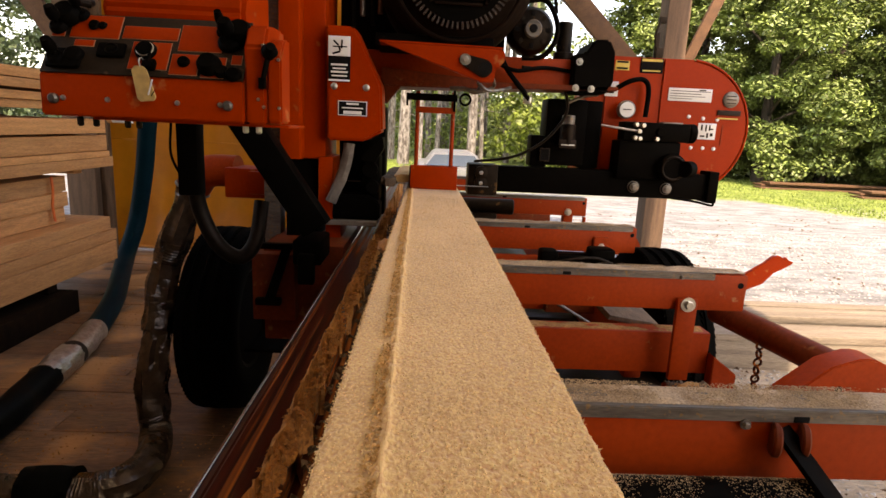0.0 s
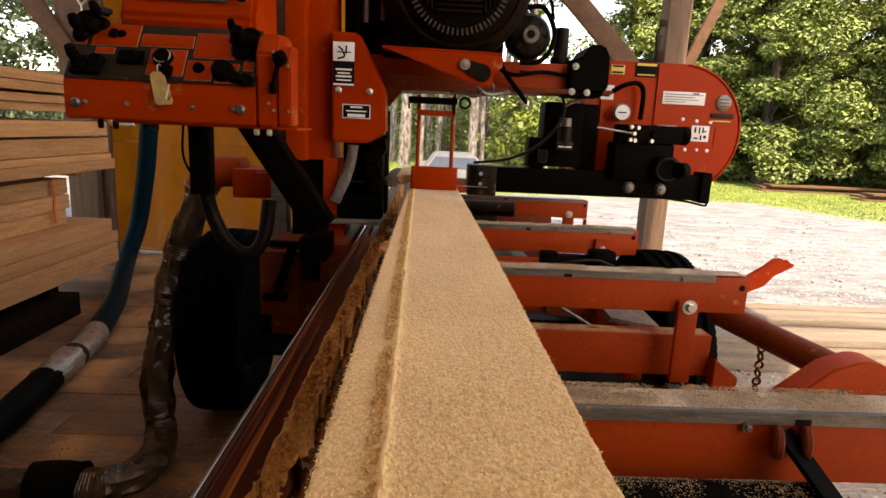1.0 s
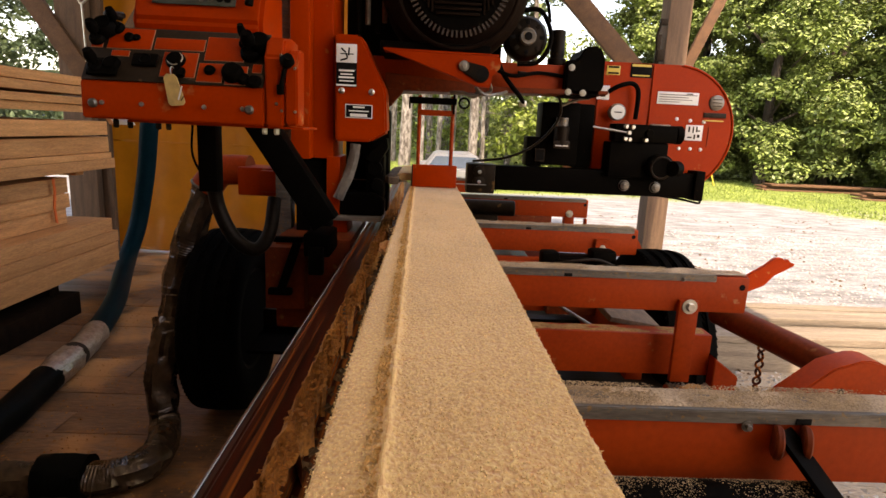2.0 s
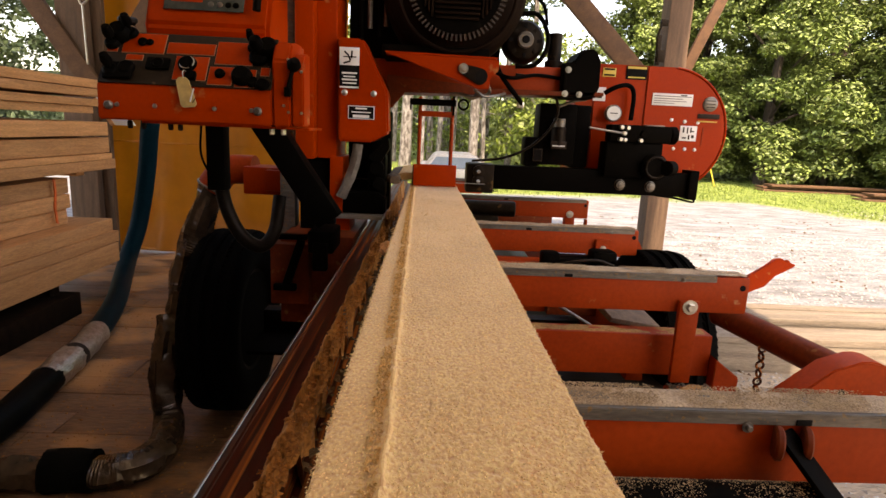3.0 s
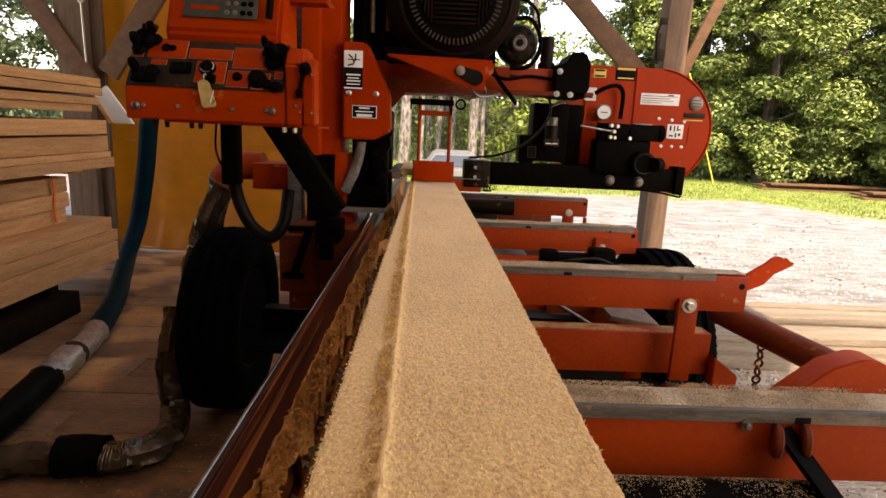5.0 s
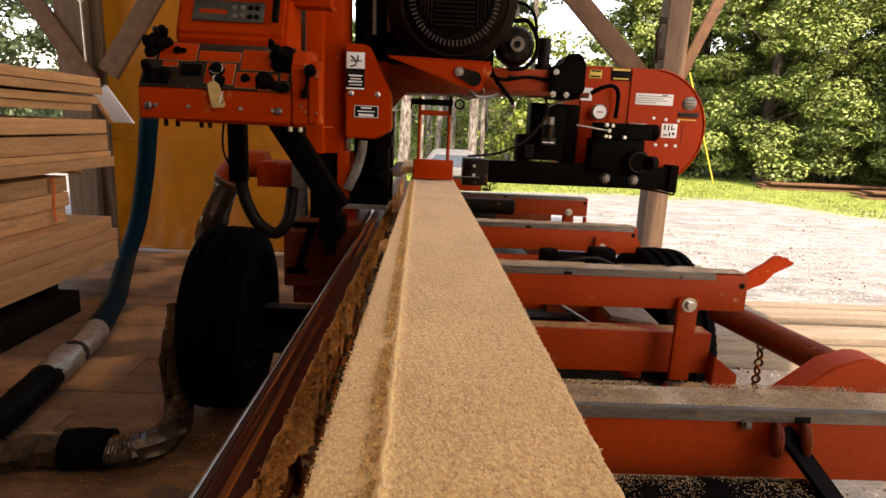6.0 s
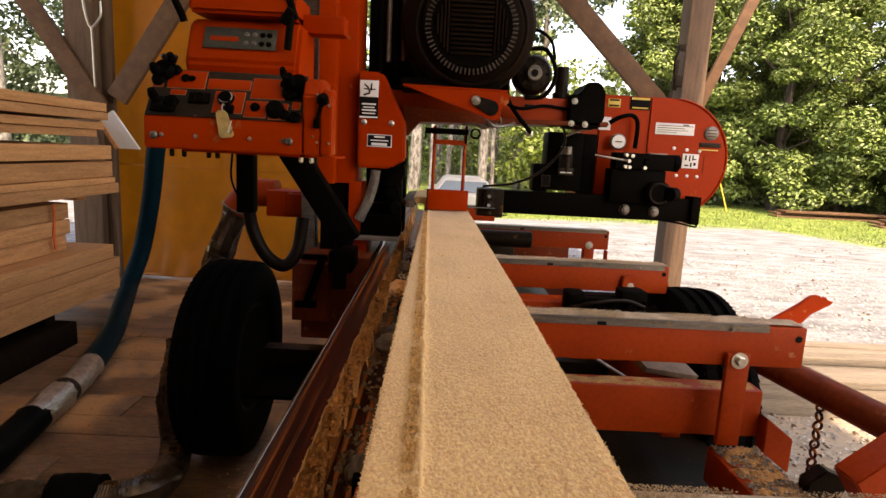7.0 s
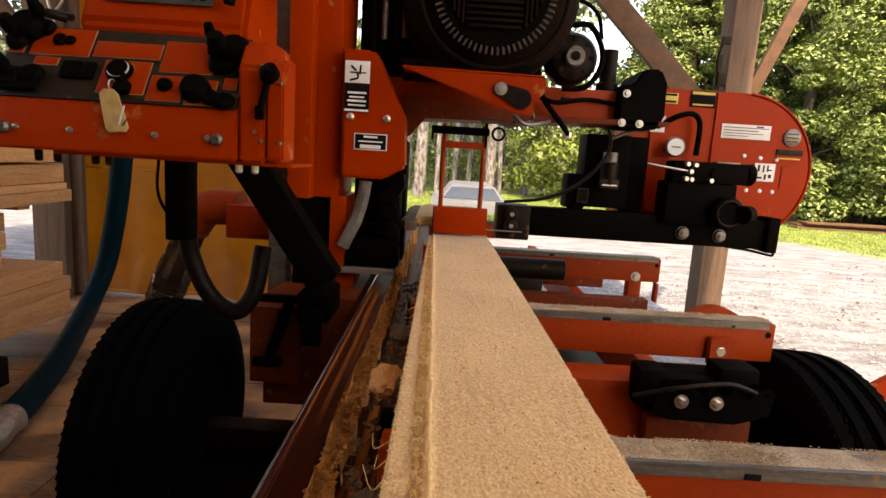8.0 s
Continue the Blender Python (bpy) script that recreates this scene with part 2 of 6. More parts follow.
def ground_material():
    """Pale gravel yard, rough grass beyond it, brown sawdust near the mill."""
    m = material("yard_ground", (0.225, 0.232, 0.242), (0.11, 0.113, 0.118), 0.95, 0, 2.6, (1, 3, 1), 1.0, 22, 0.9, sharp=0.14, relief=0.03)
    n, l = m.node_tree.nodes, m.node_tree.links
    p = n["Principled BSDF"]
    gravel = p.inputs["Base Color"].links[0].from_socket
    geo = n.new("ShaderNodeNewGeometry")
    wob = n.new("ShaderNodeTexNoise")
    wob.inputs["Scale"].default_value, wob.inputs["Detail"].default_value = 0.7, 6
    l.new(geo.outputs["Position"], wob.inputs["Vector"])
    sep = n.new("ShaderNodeSeparateXYZ")
    l.new(geo.outputs["Position"], sep.inputs[0])

    def edge(expr_x, expr_y, off, soft, wobble):
        """1 where x*expr_x + y*expr_y + wobble > off."""
        a = n.new("ShaderNodeMath"); a.operation = "MULTIPLY"; a.inputs[1].default_value = expr_x
        l.new(sep.outputs[0], a.inputs[0])
        b = n.new("ShaderNodeMath"); b.operation = "MULTIPLY_ADD"; b.inputs[1].default_value = expr_y
        l.new(sep.outputs[1], b.inputs[0]); l.new(a.outputs[0], b.inputs[2])
        c = n.new("ShaderNodeMath"); c.operation = "MULTIPLY_ADD"; c.inputs[1].default_value = wobble
        l.new(wob.outputs[0], c.inputs[0]); l.new(b.outputs[0], c.inputs[2])
        d = n.new("ShaderNodeMapRange")
        d.inputs[1].default_value, d.inputs[2].default_value = off - soft, off + soft
        l.new(c.outputs[0], d.inputs[0])
        return d.outputs[0]

    def over(fac, under, col):
        x = n.new("ShaderNodeMix"); x.data_type = "RGBA"
        l.new(fac, x.inputs[0]); l.new(under, x.inputs[6])
        if isinstance(col, tuple):
            x.inputs[7].default_value = (*col, 1)
        else:
            l.new(col, x.inputs[7])
        return x.outputs[2]

    gn = n.new("ShaderNodeTexNoise"); gn.inputs["Scale"].default_value, gn.inputs["Detail"].default_value = 3, 8
    l.new(geo.outputs["Position"], gn.inputs["Vector"])
    gr = n.new("ShaderNodeValToRGB")
    gr.color_ramp.elements[0].color, gr.color_ramp.elements[1].color = (0.085, 0.13, 0.018, 1), (0.18, 0.235, 0.045, 1)
    gr.color_ramp.elements[0].position, gr.color_ramp.elements[1].position = 0.35, 0.65
    l.new(gn.outputs[0], gr.inputs[0])
    both = n.new("ShaderNodeMath"); both.operation = "MAXIMUM"
    l.new(edge(0.0, 1.0, 14.8, 0.5, 2.0), both.inputs[0]); l.new(edge(1.9, 0.85, 28.0, 0.6, 2.2), both.inputs[1])
    col = over(both.outputs[0], gravel, gr.outputs[0])
    sn = n.new("ShaderNodeValToRGB")
    sn.color_ramp.elements[0].color, sn.color_ramp.elements[1].color = (0.16, 0.125, 0.09, 1), (0.40, 0.33, 0.25, 1)
    l.new(gn.outputs[0], sn.inputs[0])
    near = edge(-0.15, -1.0, -3.6, 0.35, 0.9)
    col = over(near, col, sn.outputs[0])
    l.new(col, p.inputs["Base Color"])
    return m


GROUND = ground_material()


# ---- builders ----
def part(name, bm, mat, parent=None, label="", smooth=True):
    me = bpy.data.meshes.new(name)
    bm.normal_update()
    bm.to_mesh(me)
    bm.free()
    me.materials.append(mat)
    if smooth:
        for p in me.polygons:
            p.use_smooth = True
        me.set_sharp_from_angle(angle=radians(32))
    ob = new(name, me)
    ob.parent = parent
    if label:
        ob["label"] = label
    return ob


def from_arrays(name, verts, faces, mat, parent=None):
    me = bpy.data.meshes.new(name)
    me.from_pydata(verts, [], faces)
    me.materials.append(mat)
    ob = new(name, me)
    ob.parent = parent
    return ob


def thing(name, label, category, group=""):
    return tagged(new(name), label, category, group)


def single(name, bm, mat, label, category, group="", kind=""):
    return tagged(part(name, bm, mat), label, category, group, kind)


def box(x0, x1, y0, y1, z0, z1, bev=0.004, m=None):
    bm = bmesh.new()
    bmesh.ops.create_cube(bm, size=1)
    for v in bm.verts:
        v.co = Vector(((x0 + x1) / 2 + v.co.x * (x1 - x0), (y0 + y1) / 2 + v.co.y * (y1 - y0), (z0 + z1) / 2 + v.co.z * (z1 - z0)))
    if bev:
        bmesh.ops.bevel(bm, geom=bm.edges[:], offset=bev, segments=2, affect="EDGES", profile=0.6)
    if m is not None:
        bm.transform(m)
    return bm


def prism(poly, a0, a1, bev=0.003, axis="y"):
    """A plate from an outline: (x, z) pushed along y, or (y, z) pushed along x, or (x, y) along z."""
    bm = bmesh.new()
    put = {"y": lambda p, a: (p[0], a, p[1]), "x": lambda p, a: (a, p[0], p[1]), "z": lambda p, a: (p[0], p[1], a)}[axis]
    f = bm.faces.new([bm.verts.new(put(p, a0)) for p in poly])
    ext = bmesh.ops.extrude_face_region(bm, geom=[f])
    for v in ext["geom"]:
        if isinstance(v, bmesh.types.BMVert):
            i = "xyz".index(axis)
            v.co[i] = a1
    bmesh.ops.recalc_face_normals(bm, faces=bm.faces[:])
    if bev:
        bmesh.ops.bevel(bm, geom=[e for e in bm.edges if e.calc_face_angle(0) > 0.5], offset=bev, segments=2, affect="EDGES")
    return bm


def arc(cx, cy, r, a0, a1, n=16):
    return [(cx + r * math.cos(radians(a0 + (a1 - a0) * i / n)), cy + r * math.sin(radians(a0 + (a1 - a0) * i / n))) for i in range(n + 1)]


def lathe(profile, p0, axis, seg=32):
    """Turn (radius, along) points round an axis through p0; the ends close where the radius is 0."""
    bm = bmesh.new()
    rot = Vector(axis).normalized().to_track_quat("Z", "Y").to_matrix()
    rings = []
    for r, h in profile:
        rings.append([bm.verts.new(Vector(p0) + rot @ Vector((r * math.cos(2 * math.pi * k / seg), r * math.sin(2 * math.pi * k / seg), h))) for k in range(seg)])
    for i in range(len(rings) - 1):
        for k in range(seg):
            bm.faces.new((rings[i][k], rings[i][(k + 1) % seg], rings[i + 1][(k + 1) % seg], rings[i + 1][k]))
    bm.faces.new(rings[0][::-1])
    bm.faces.new(rings[-1])
    bmesh.ops.remove_doubles(bm, verts=bm.verts[:], dist=1e-6)
    bmesh.ops.recalc_face_normals(bm, faces=bm.faces[:])
    return bm


def cyl(p0, p1, r, seg=24, bev=0.003):
    d = Vector(p1) - Vector(p0)
    h = d.length
    b = min(bev, r * 0.4, h * 0.4)
    return lathe([(r - b, 0), (r, b), (r, h - b), (r - b, h)], p0, d, seg)


def bolt(p, axis, r=0.012, h=0.012):
    """Washer and six-sided head."""
    bm = lathe([(r * 1.7, 0), (r * 1.7, h * 0.25)], p, axis, 20)
    hx = lathe([(r, h * 0.25), (r, h * 0.9), (r * 0.85, h)], p, axis, 6)
    return join(bm, hx)


def join(*bms):
    out = bms[0]
    for b in bms[1:]:
        me = bpy.data.meshes.new("tmp")
        b.to_mesh(me)
        out.from_mesh(me)
        b.free()
        bpy.data.meshes.remove(me)
    return out


def smooth_path(pts, n=8):
    pts = [Vector(p) for p in pts]
    ext = [pts[0] * 2 - pts[1]] + pts + [pts[-1] * 2 - pts[-2]]
    out = []
    for i in range(1, len(ext) - 2):
        p0, p1, p2, p3 = ext[i - 1:i + 3]
        for k in range(n):
            t = k / n
            out.append(0.5 * (2 * p1 + (p2 - p0) * t + (2 * p0 - 5 * p1 + 4 * p2 - p3) * t * t + (3 * p1 - p0 - 3 * p2 + p3) * t ** 3))
    out.append(pts[-1])
    return out


def tube(pts, r, seg=14, n=8, wrinkle=0.0, r_end=None, rib=0):
    """A hose or cable through the points; wrinkle crumples it, rib gives it rings."""
    path = smooth_path(pts, n)
    bm = bmesh.new()
    rings, side = [], None
    for i, p in enumerate(path):
        d = (path[min(i + 1, len(path) - 1)] - path[max(i - 1, 0)]).normalized()
        side = d.orthogonal().normalized() if side is None else (side - d * side.dot(d)).normalized()
        up = d.cross(side)
        rr = r + ((r_end if r_end is not None else r) - r) * i / (len(path) - 1)
        if rib and i % rib == 0:
            rr *= 0.965
        ring = []
        for k in range(seg):
            a = 2 * math.pi * k / seg
            q = rr * (1 + wrinkle * noise.noise(Vector((p.x * 9 + math.cos(a) * 2, p.y * 9 + math.sin(a) * 2, p.z * 9))) * 2
                      + 0.35 * wrinkle * noise.noise(Vector((p.x * 40 + math.cos(a), p.y * 40 + math.sin(a), p.z * 40))))
            ring.append(bm.verts.new(p + (side * math.cos(a) + up * math.sin(a)) * q))
        rings.append(ring)
    for i in range(len(rings) - 1):
        for k in range(seg):
            bm.faces.new((rings[i][k], rings[i][(k + 1) % seg], rings[i + 1][(k + 1) % seg], rings[i + 1][k]))
    bm.faces.new(rings[0][::-1])
    bm.faces.new(rings[-1])
    bmesh.ops.recalc_face_normals(bm, faces=bm.faces[:])
    return bm


def ring(c, axis, R, r, seg=28, m=8):
    bm = bmesh.new()
    rot = Vector(axis).normalized().to_track_quat("Z", "Y").to_matrix()
    g = [[bm.verts.new(Vector(c) + rot @ Vector(((R + r * math.cos(2 * math.pi * j / m)) * math.cos(2 * math.pi * i / seg),
                                                 (R + r * math.cos(2 * math.pi * j / m)) * math.sin(2 * math.pi * i / seg),
                                                 r * math.sin(2 * math.pi * j / m)))) for j in range(m)] for i in range(seg)]
    for i in range(seg):
        for j in range(m):
            bm.faces.new((g[i][j], g[(i + 1) % seg][j], g[(i + 1) % seg][(j + 1) % m], g[i][(j + 1) % m]))
    bmesh.ops.recalc_face_normals(bm, faces=bm.faces[:])
    return bm


def beam(p0, p1, w, h, bev=0.006, up=(0, 0, 1)):
    """A squared timber or bar between two points; w across, h along up."""
    p0, p1 = Vector(p0), Vector(p1)
    d = (p1 - p0).normalized()
    side = d.cross(Vector(up)).normalized()
    m = Matrix((side, d, side.cross(d))).transposed().to_4x4()
    m.translation = (p0 + p1) / 2
    L = (p1 - p0).length / 2
    return box(-w / 2, w / 2, -L, L, -h / 2, h / 2, bev, m)


def scatter(name, spots, mat, size, seed, label, parent=None, category="sawdust"):
    """Loose grains: one small uneven pyramid at each (x, y, z); one mesh."""
    r = np.random.RandomState(seed)
    p = np.asarray(spots)
    n = len(p)
    a = r.uniform(0, 2 * math.pi, n)
    s = size * r.uniform(0.45, 1.3, n)
    q = r.uniform(0.5, 1.6, n)
    vs = []
    for k in range(3):
        ang = a + k * 2.09
        vs.append(p + np.stack([np.cos(ang) * s, np.sin(ang) * s * q, -s * 0.3], 1))
    vs.append(p + np.stack([r.normal(size=n) * s * 0.3, r.normal(size=n) * s * 0.3, s * r.uniform(0.25, 0.6, n)], 1))
    v = np.stack(vs, 1).reshape(-1, 3)
    b = np.arange(n)[:, None] * 4
    f = np.concatenate([b + np.array(t) for t in ((0, 1, 3), (1, 2, 3), (2, 0, 3))])
    ob = from_arrays(name, v.tolist(), f.tolist(), mat, parent)
    return tagged(ob, label, "" if parent else category, kind="stuff")


def patch(n, x0, x1, y0, y1, height, seed, patchy=0.0, freq=9.0):
    """Random spots on a surface of that height(x, y), thinned by a noise where patchy."""
    r = random.Random(seed)
    out = []
    while len(out) < n:
        x, y = r.uniform(x0, x1), r.uniform(y0, y1)
        if patchy and noise.noise(Vector((x * freq, y * freq, seed))) < patchy - 1 + r.random() * 0.5:
            continue
        out.append((x, y, height(x, y)))
    return out


# ---- setting ----
FLOOR = -0.17
YARD = -0.20

g = bmesh.new()
N = 90
for i in range(N + 1):
    for j in range(N + 1):
        u, v = i / N * 2 - 1, j / N * 2 - 1
        x, y = 12 * u + 1488 * u ** 7, 12 * v + 1488 * v ** 7 + 8
        z = YARD + 0.03 * noise.noise(Vector((x * 0.6, y * 0.6, 0))) if abs(x) < 40 and abs(y) < 40 else YARD
        z -= 0.62 * math.exp(-((x - 0.7) / 3.2) ** 2 - ((y - 17.8) / 2.4) ** 2)      # hollow where the car stands
        z += 0.07 * math.exp(-((x - 1.3) / 0.9) ** 2 - ((y - 2.4) / 1.1) ** 2)        # sawdust bank round the wheel
        g.verts.new((x, y, z))
g.verts.ensure_lookup_table()
for i in range(N):
    for j in range(N):
        k = i * (N + 1) + j
        g.faces.new((g.verts[k], g.verts[k + N + 1], g.verts[k + N + 2], g.verts[k + 1]))
single("ground", g, GROUND, "pale gravel yard with grass beyond and sawdust near the mill", "ground", kind="structure")

# unseen shed roof on plates, open to the yard; added to shade the mill
roof = thing("ceiling", "unseen shed roof added to shade the mill, pale underside bounces light", "ceiling")
tagged(roof, kind="structure")
part("roof_sheet", box(-6.2, -0.75, -4.0, 6.4, 5.0, 5.04, 0), TIN, roof)
part("roof_sheet", box(1.15, 2.6, -4.0, 6.4, 5.0, 5.04, 0), TIN, roof)
# added, never in view: lets diffused sun down onto the cant
part("added_roof_light", box(-0.75, 1.15, -3.0, 4.4, 5.0, 5.004, 0), ADDED_SKYLIGHT, roof, "unseen translucent roof sheets added to light the cant from above")
part("roof_sheet", box(-0.75, 1.15, 4.4, 6.4, 5.0, 5.04, 0), TIN, roof)
part("roof_sheet", box(-0.75, 1.15, -4.0, -3.0, 5.0, 5.04, 0), TIN, roof)
for y in np.arange(-3.9, 6.4, 1.5):
    part("rafter", box(-6.1, 2.55, y - 0.03, y + 0.03, 4.85, 5.0, 0.004), ROOF, roof)


def timber_post(name, x, y, w, z1, lean=0.0, label="rough brown timber shed post on the yard edge"):
    p = thing(name, label, "post", "shed posts")
    part("shaft", beam((x - lean, y, YARD - 0.05), (x, y, z1), w, w, 0.012, up=(0, 1, 0)), WEATHER, p)
    return p


# posts and braces of the shed
post_r = timber_post("shed_post", 2.37, 5.95, 0.22, 4.75)
part("brace", beam((2.16, 5.93, 1.72), (0.78, 5.93, 3.06), 0.19, 0.07, 0.006, up=(0, 1, 0)), BRACE, post_r)
part("brace", beam((2.47, 5.97, 1.75), (2.98, 5.97, 3.02), 0.10, 0.05, 0.006, up=(0, 1, 0)), BRACE, post_r)
part("strap_hinge", join(box(2.16, 2.20, 5.82, 5.85, 1.92, 2.2, 0.004), box(2.17, 2.24, 5.80, 5.84, 1.95, 2.06, 0.006), box(2.17, 2.24, 5.80, 5.84, 2.28, 2.34, 0.006),
                         tube([(2.17, 5.83, 2.05), (2.15, 5.80, 2.18), (2.18, 5.8, 2.31)], 0.012, 8)), DARK, post_r, "rusty dark strap hinge")
post_l = timber_post("shed_post", -3.372, 5.95, 0.276, 4.75, label="grey weathered timber shed post beside the tarpaulin")
part("edge_board", box(-3.231, -3.13, 5.90, 5.96, FLOOR, 4.6, 0.006), WEATHER, post_l, "dark brown board nailed along the post")
part("brace", beam((-3.20, 5.80, 1.47), (-4.25, 5.80, 3.05), 0.17, 0.06, 0.006, up=(0, 1, 0)), BRACE, post_l)
part("brace", beam((-3.06, 5.84, 1.57), (-2.05, 5.84, 3.11), 0.19, 0.06, 0.006, up=(0, 1, 0)), BRACE, post_l)
part("wire_hook", tube([(-3.30, 5.78, 2.42), (-3.277, 5.78, 2.283), (-3.236, 5.78, 2.19), (-3.15, 5.78, 2.287), (-3.145, 5.78, 2.42)], 0.010, 8), BOLT, post_l, "bent bright wire hook")
part("wire_hook", cyl((-3.233, 5.78, 2.20), (-3.225, 5.78, 1.66), 0.009, 8), BOLT, post_l)
for x, y in ((2.3, -3.8), (-5.8, -3.8), (-5.8, 6.2)):
    timber_post("shed_post", x, y, 0.2, 4.75)
for nm, a, b in (("eaves_plate", (2.35, -3.9, 4.8), (2.35, 6.3, 4.8)), ("eaves_plate", (-5.8, -3.9, 4.8), (-5.8, 6.3, 4.8)), ("eaves_plate", (-5.8, 6.2, 4.68), (2.5, 6.2, 4.68))):
    single(nm, beam(a, b, 0.14, 0.16), WEATHER, "rough brown timber plate under the roof", "beam", "eaves plates")

# unseen plain board walls close the shed behind, added to keep light off the head
single("light_block_south", box(-6.0, 2.7, -4.0, -3.9, YARD - 0.05, 4.9, 0.01), ROOF, "unseen plain brown board wall added to block light", "wall", kind="structure")

single("light_block_west", box(-6.2, -6.1, -3.9, -1.0, YARD - 0.05, 4.9, 0.01), ROOF, "unseen plain brown board wall added to block light", "wall", kind="structure")
single("light_block_east", box(2.45, 2.55, -3.9, -2.4, YARD - 0.05, 4.7, 0.01), ROOF, "unseen plain brown board wall added to block light", "wall", kind="structure")

# timber deck, plank by plank
deck = tagged(new("floor"), "dusty grey-brown plank deck with sawdust", "floor", kind="structure")
y = -1.4
rng = random.Random(4)
while y < 6.1:
    w = rng.choice((0.19, 0.24, 0.29))
    cut = rng.uniform(-2.6, -1.2)
    for x0, x1 in ((-5.0, cut - 0.003), (cut + 0.003, 0.9)):
        dz = rng.uniform(-0.004, 0.0)
        ob = part("plank", box(x0, x1, y + 0.0015, y + w - 0.0015, FLOOR - 0.05, FLOOR + dz, 0.002), DECK, deck)
    y += w

# sill timbers at the deck's open side
for y0, y1, z1, x0, x1, n in ((3.36, 3.62, 0.05, 1.50, 4.8, 2), (3.68, 4.05, 0.075, 1.58, 5.2, 3)):
    sill = thing("sill_timber", "grey weathered sill timbers lying on the yard edge", "timber", "sill timbers")
    part("bearer", box(x0 + 0.1, x1 - 0.1, y0 + 0.01, y1 - 0.01, YARD - 0.03, z1 - 0.045, 0.008), SILL, sill)
    for k in range(n):
        a, b = y0 + (y1 - y0) * k / n, y0 + (y1 - y0) * (k + 1) / n
        part("plank", box(x0 + 0.05 * (k % 2), x1 + 0.07 * (k % 3), a + 0.005, b - 0.005, z1 - 0.045, z1 - 0.007 * (k % 2), 0.005), SILL, sill)

# ---- sawmill bed ----
bed = thing("sawmill_bed", "red-orange steel sawmill bed with cross bunks", "sawmill bed")
BED0, BED1 = -0.6, 5.6
part("main_rail", prism([(-0.256, 0.795), (-0.240, 0.803), (-0.19, 0.790), (-0.185, 0.70), (-0.11, 0.69), (-0.11, 0.50), (-0.256, 0.50)], BED0, BED1, 0.003), RAIL_RED, bed, "dark red oxide main rail")
part("rail_edge", cyl((-0.2545, BED0, 0.797), (-0.2545, BED1, 0.797), 0.003, 10), CHROME, bed, "bright polished running edge")
part("frame_beam", box(0.16, 0.24, BED0, BED1, 0.42, 0.62, 0.006), BED_RED, bed)
part("frame_beam", box(0.70, 0.76, 1.9, BED1, 0.40, 0.56, 0.006), BED_RED, bed)
# added plates: the skirt blocks light, two dark sheets stand in for shade
part("light_block_skirt", box(0.20, 0.206, 0.4, 2.45, 0.02, 0.42, 0.002), DARK, bed)
part("under_bed_shade", box(0.21, 0.93, 0.9, 4.6, 0.28, 0.30, 0.004), DARK, bed, "added dark plate standing in for shade under the bed")
part("step_tray", box(-0.715, -0.262, 2.30, 2.58, 0.28, 0.295, 0.004), BLACK, bed, "added black plate standing in for the dark beside the wheel")
part("cross_beam", box(0.20, 0.86, 3.30, 3.36, 0.56, 0.69, 0.006), PIPE_SHADE_RED, bed)
part("cross_beam", box(0.20, 0.90, 4.10, 4.16, 0.56, 0.72, 0.006), PIPE_SHADE_RED, bed)
part("drive_housing", box(0.24, 0.42, 3.36, 3.50, 0.60, 0.74, 0.012), DARK, bed, "brown dusty steel housing")
part("axle", box(-0.72, 1.0, 2.58, 2.66, 0.28, 0.38, 0.006), DARK, bed)


def bunk(y, x1, top, cap_to):
    """A cross bunk: box beam with a steel wear strip, bolts and an end hole."""
    b = part("bunk", box(-0.11, x1, y, y + 0.062, top - 0.115, top - 0.004, 0.006), BED_RED, bed)
    part("wear_strip", prism([(y - 0.004, top - 0.020), (y - 0.004, top), (y + 0.05, top + 0.002), (y + 0.05, top - 0.004), (y, top - 0.005), (y, top - 0.020)], -0.08, cap_to, 0.0015, "x"), STEEL, b, "worn steel strip dusted with sawdust")
    part("end_hole", cyl((x1 - 0.02, y - 0.001, top - 0.035), (x1 - 0.02, y + 0.004, top - 0.035), 0.009, 16, 0), INK, b)
    for x in ((cap_to - 0.1) * 0.55,):
        part("slot", box(x - 0.012, x + 0.012, y - 0.0055, y, top - 0.019, top - 0.009, 0.002), INK, b)
    part("bolt", bolt((cap_to - 0.10, y - 0.004, top - 0.014), (0, -1, 0), 0.0045, 0.007), STEEL, b)
    return b


bunk_a = bunk(0.850, 1.15, 0.829, 1.12)
bunk_b = bunk(1.700, 0.962, 0.828, 0.86)
bunk_c = bunk(2.510, 0.925, 0.826, 0.905)
bunk_d = bunk(3.552, 0.995, 0.832, 0.98)
bunk_e = bunk(4.75, 0.45, 0.83, 0.42)
part("bolt", bolt((0.477, 0.846, 0.806), (0, -1, 0), 0.0048, 0.009), STEEL, bunk_a)

# second beam and hanger under the second bunk
part("cross_beam", box(0.20, 0.905, 1.755, 1.83, 0.487, 0.622, 0.006), BED_RED, bed)
part("hanger", box(0.752, 0.812, 1.682, 1.699, 0.495, 0.752, 0.004), BED_RED, bed)
part("bolt", bolt((0.782, 1.682, 0.735), (0, -1, 0), 0.013, 0.016), BOLT, bed)
part("gusset", prism([(0.905, 0.56), (0.985, 0.50), (0.985, 0.40), (0.905, 0.46)], 1.72, 1.76, 0.003), BED_RED, bed)
part("side_channel", box(0.76, 0.90, 0.95, 1.74, 0.36, 0.462, 0.006), BED_RED, bed, "red channel with sawdust lying on it")
part("diagonal_rod", cyl((0.30, 1.95, 0.735), (0.62, 1.9, 0.56), 0.006, 10), STEEL, bed)
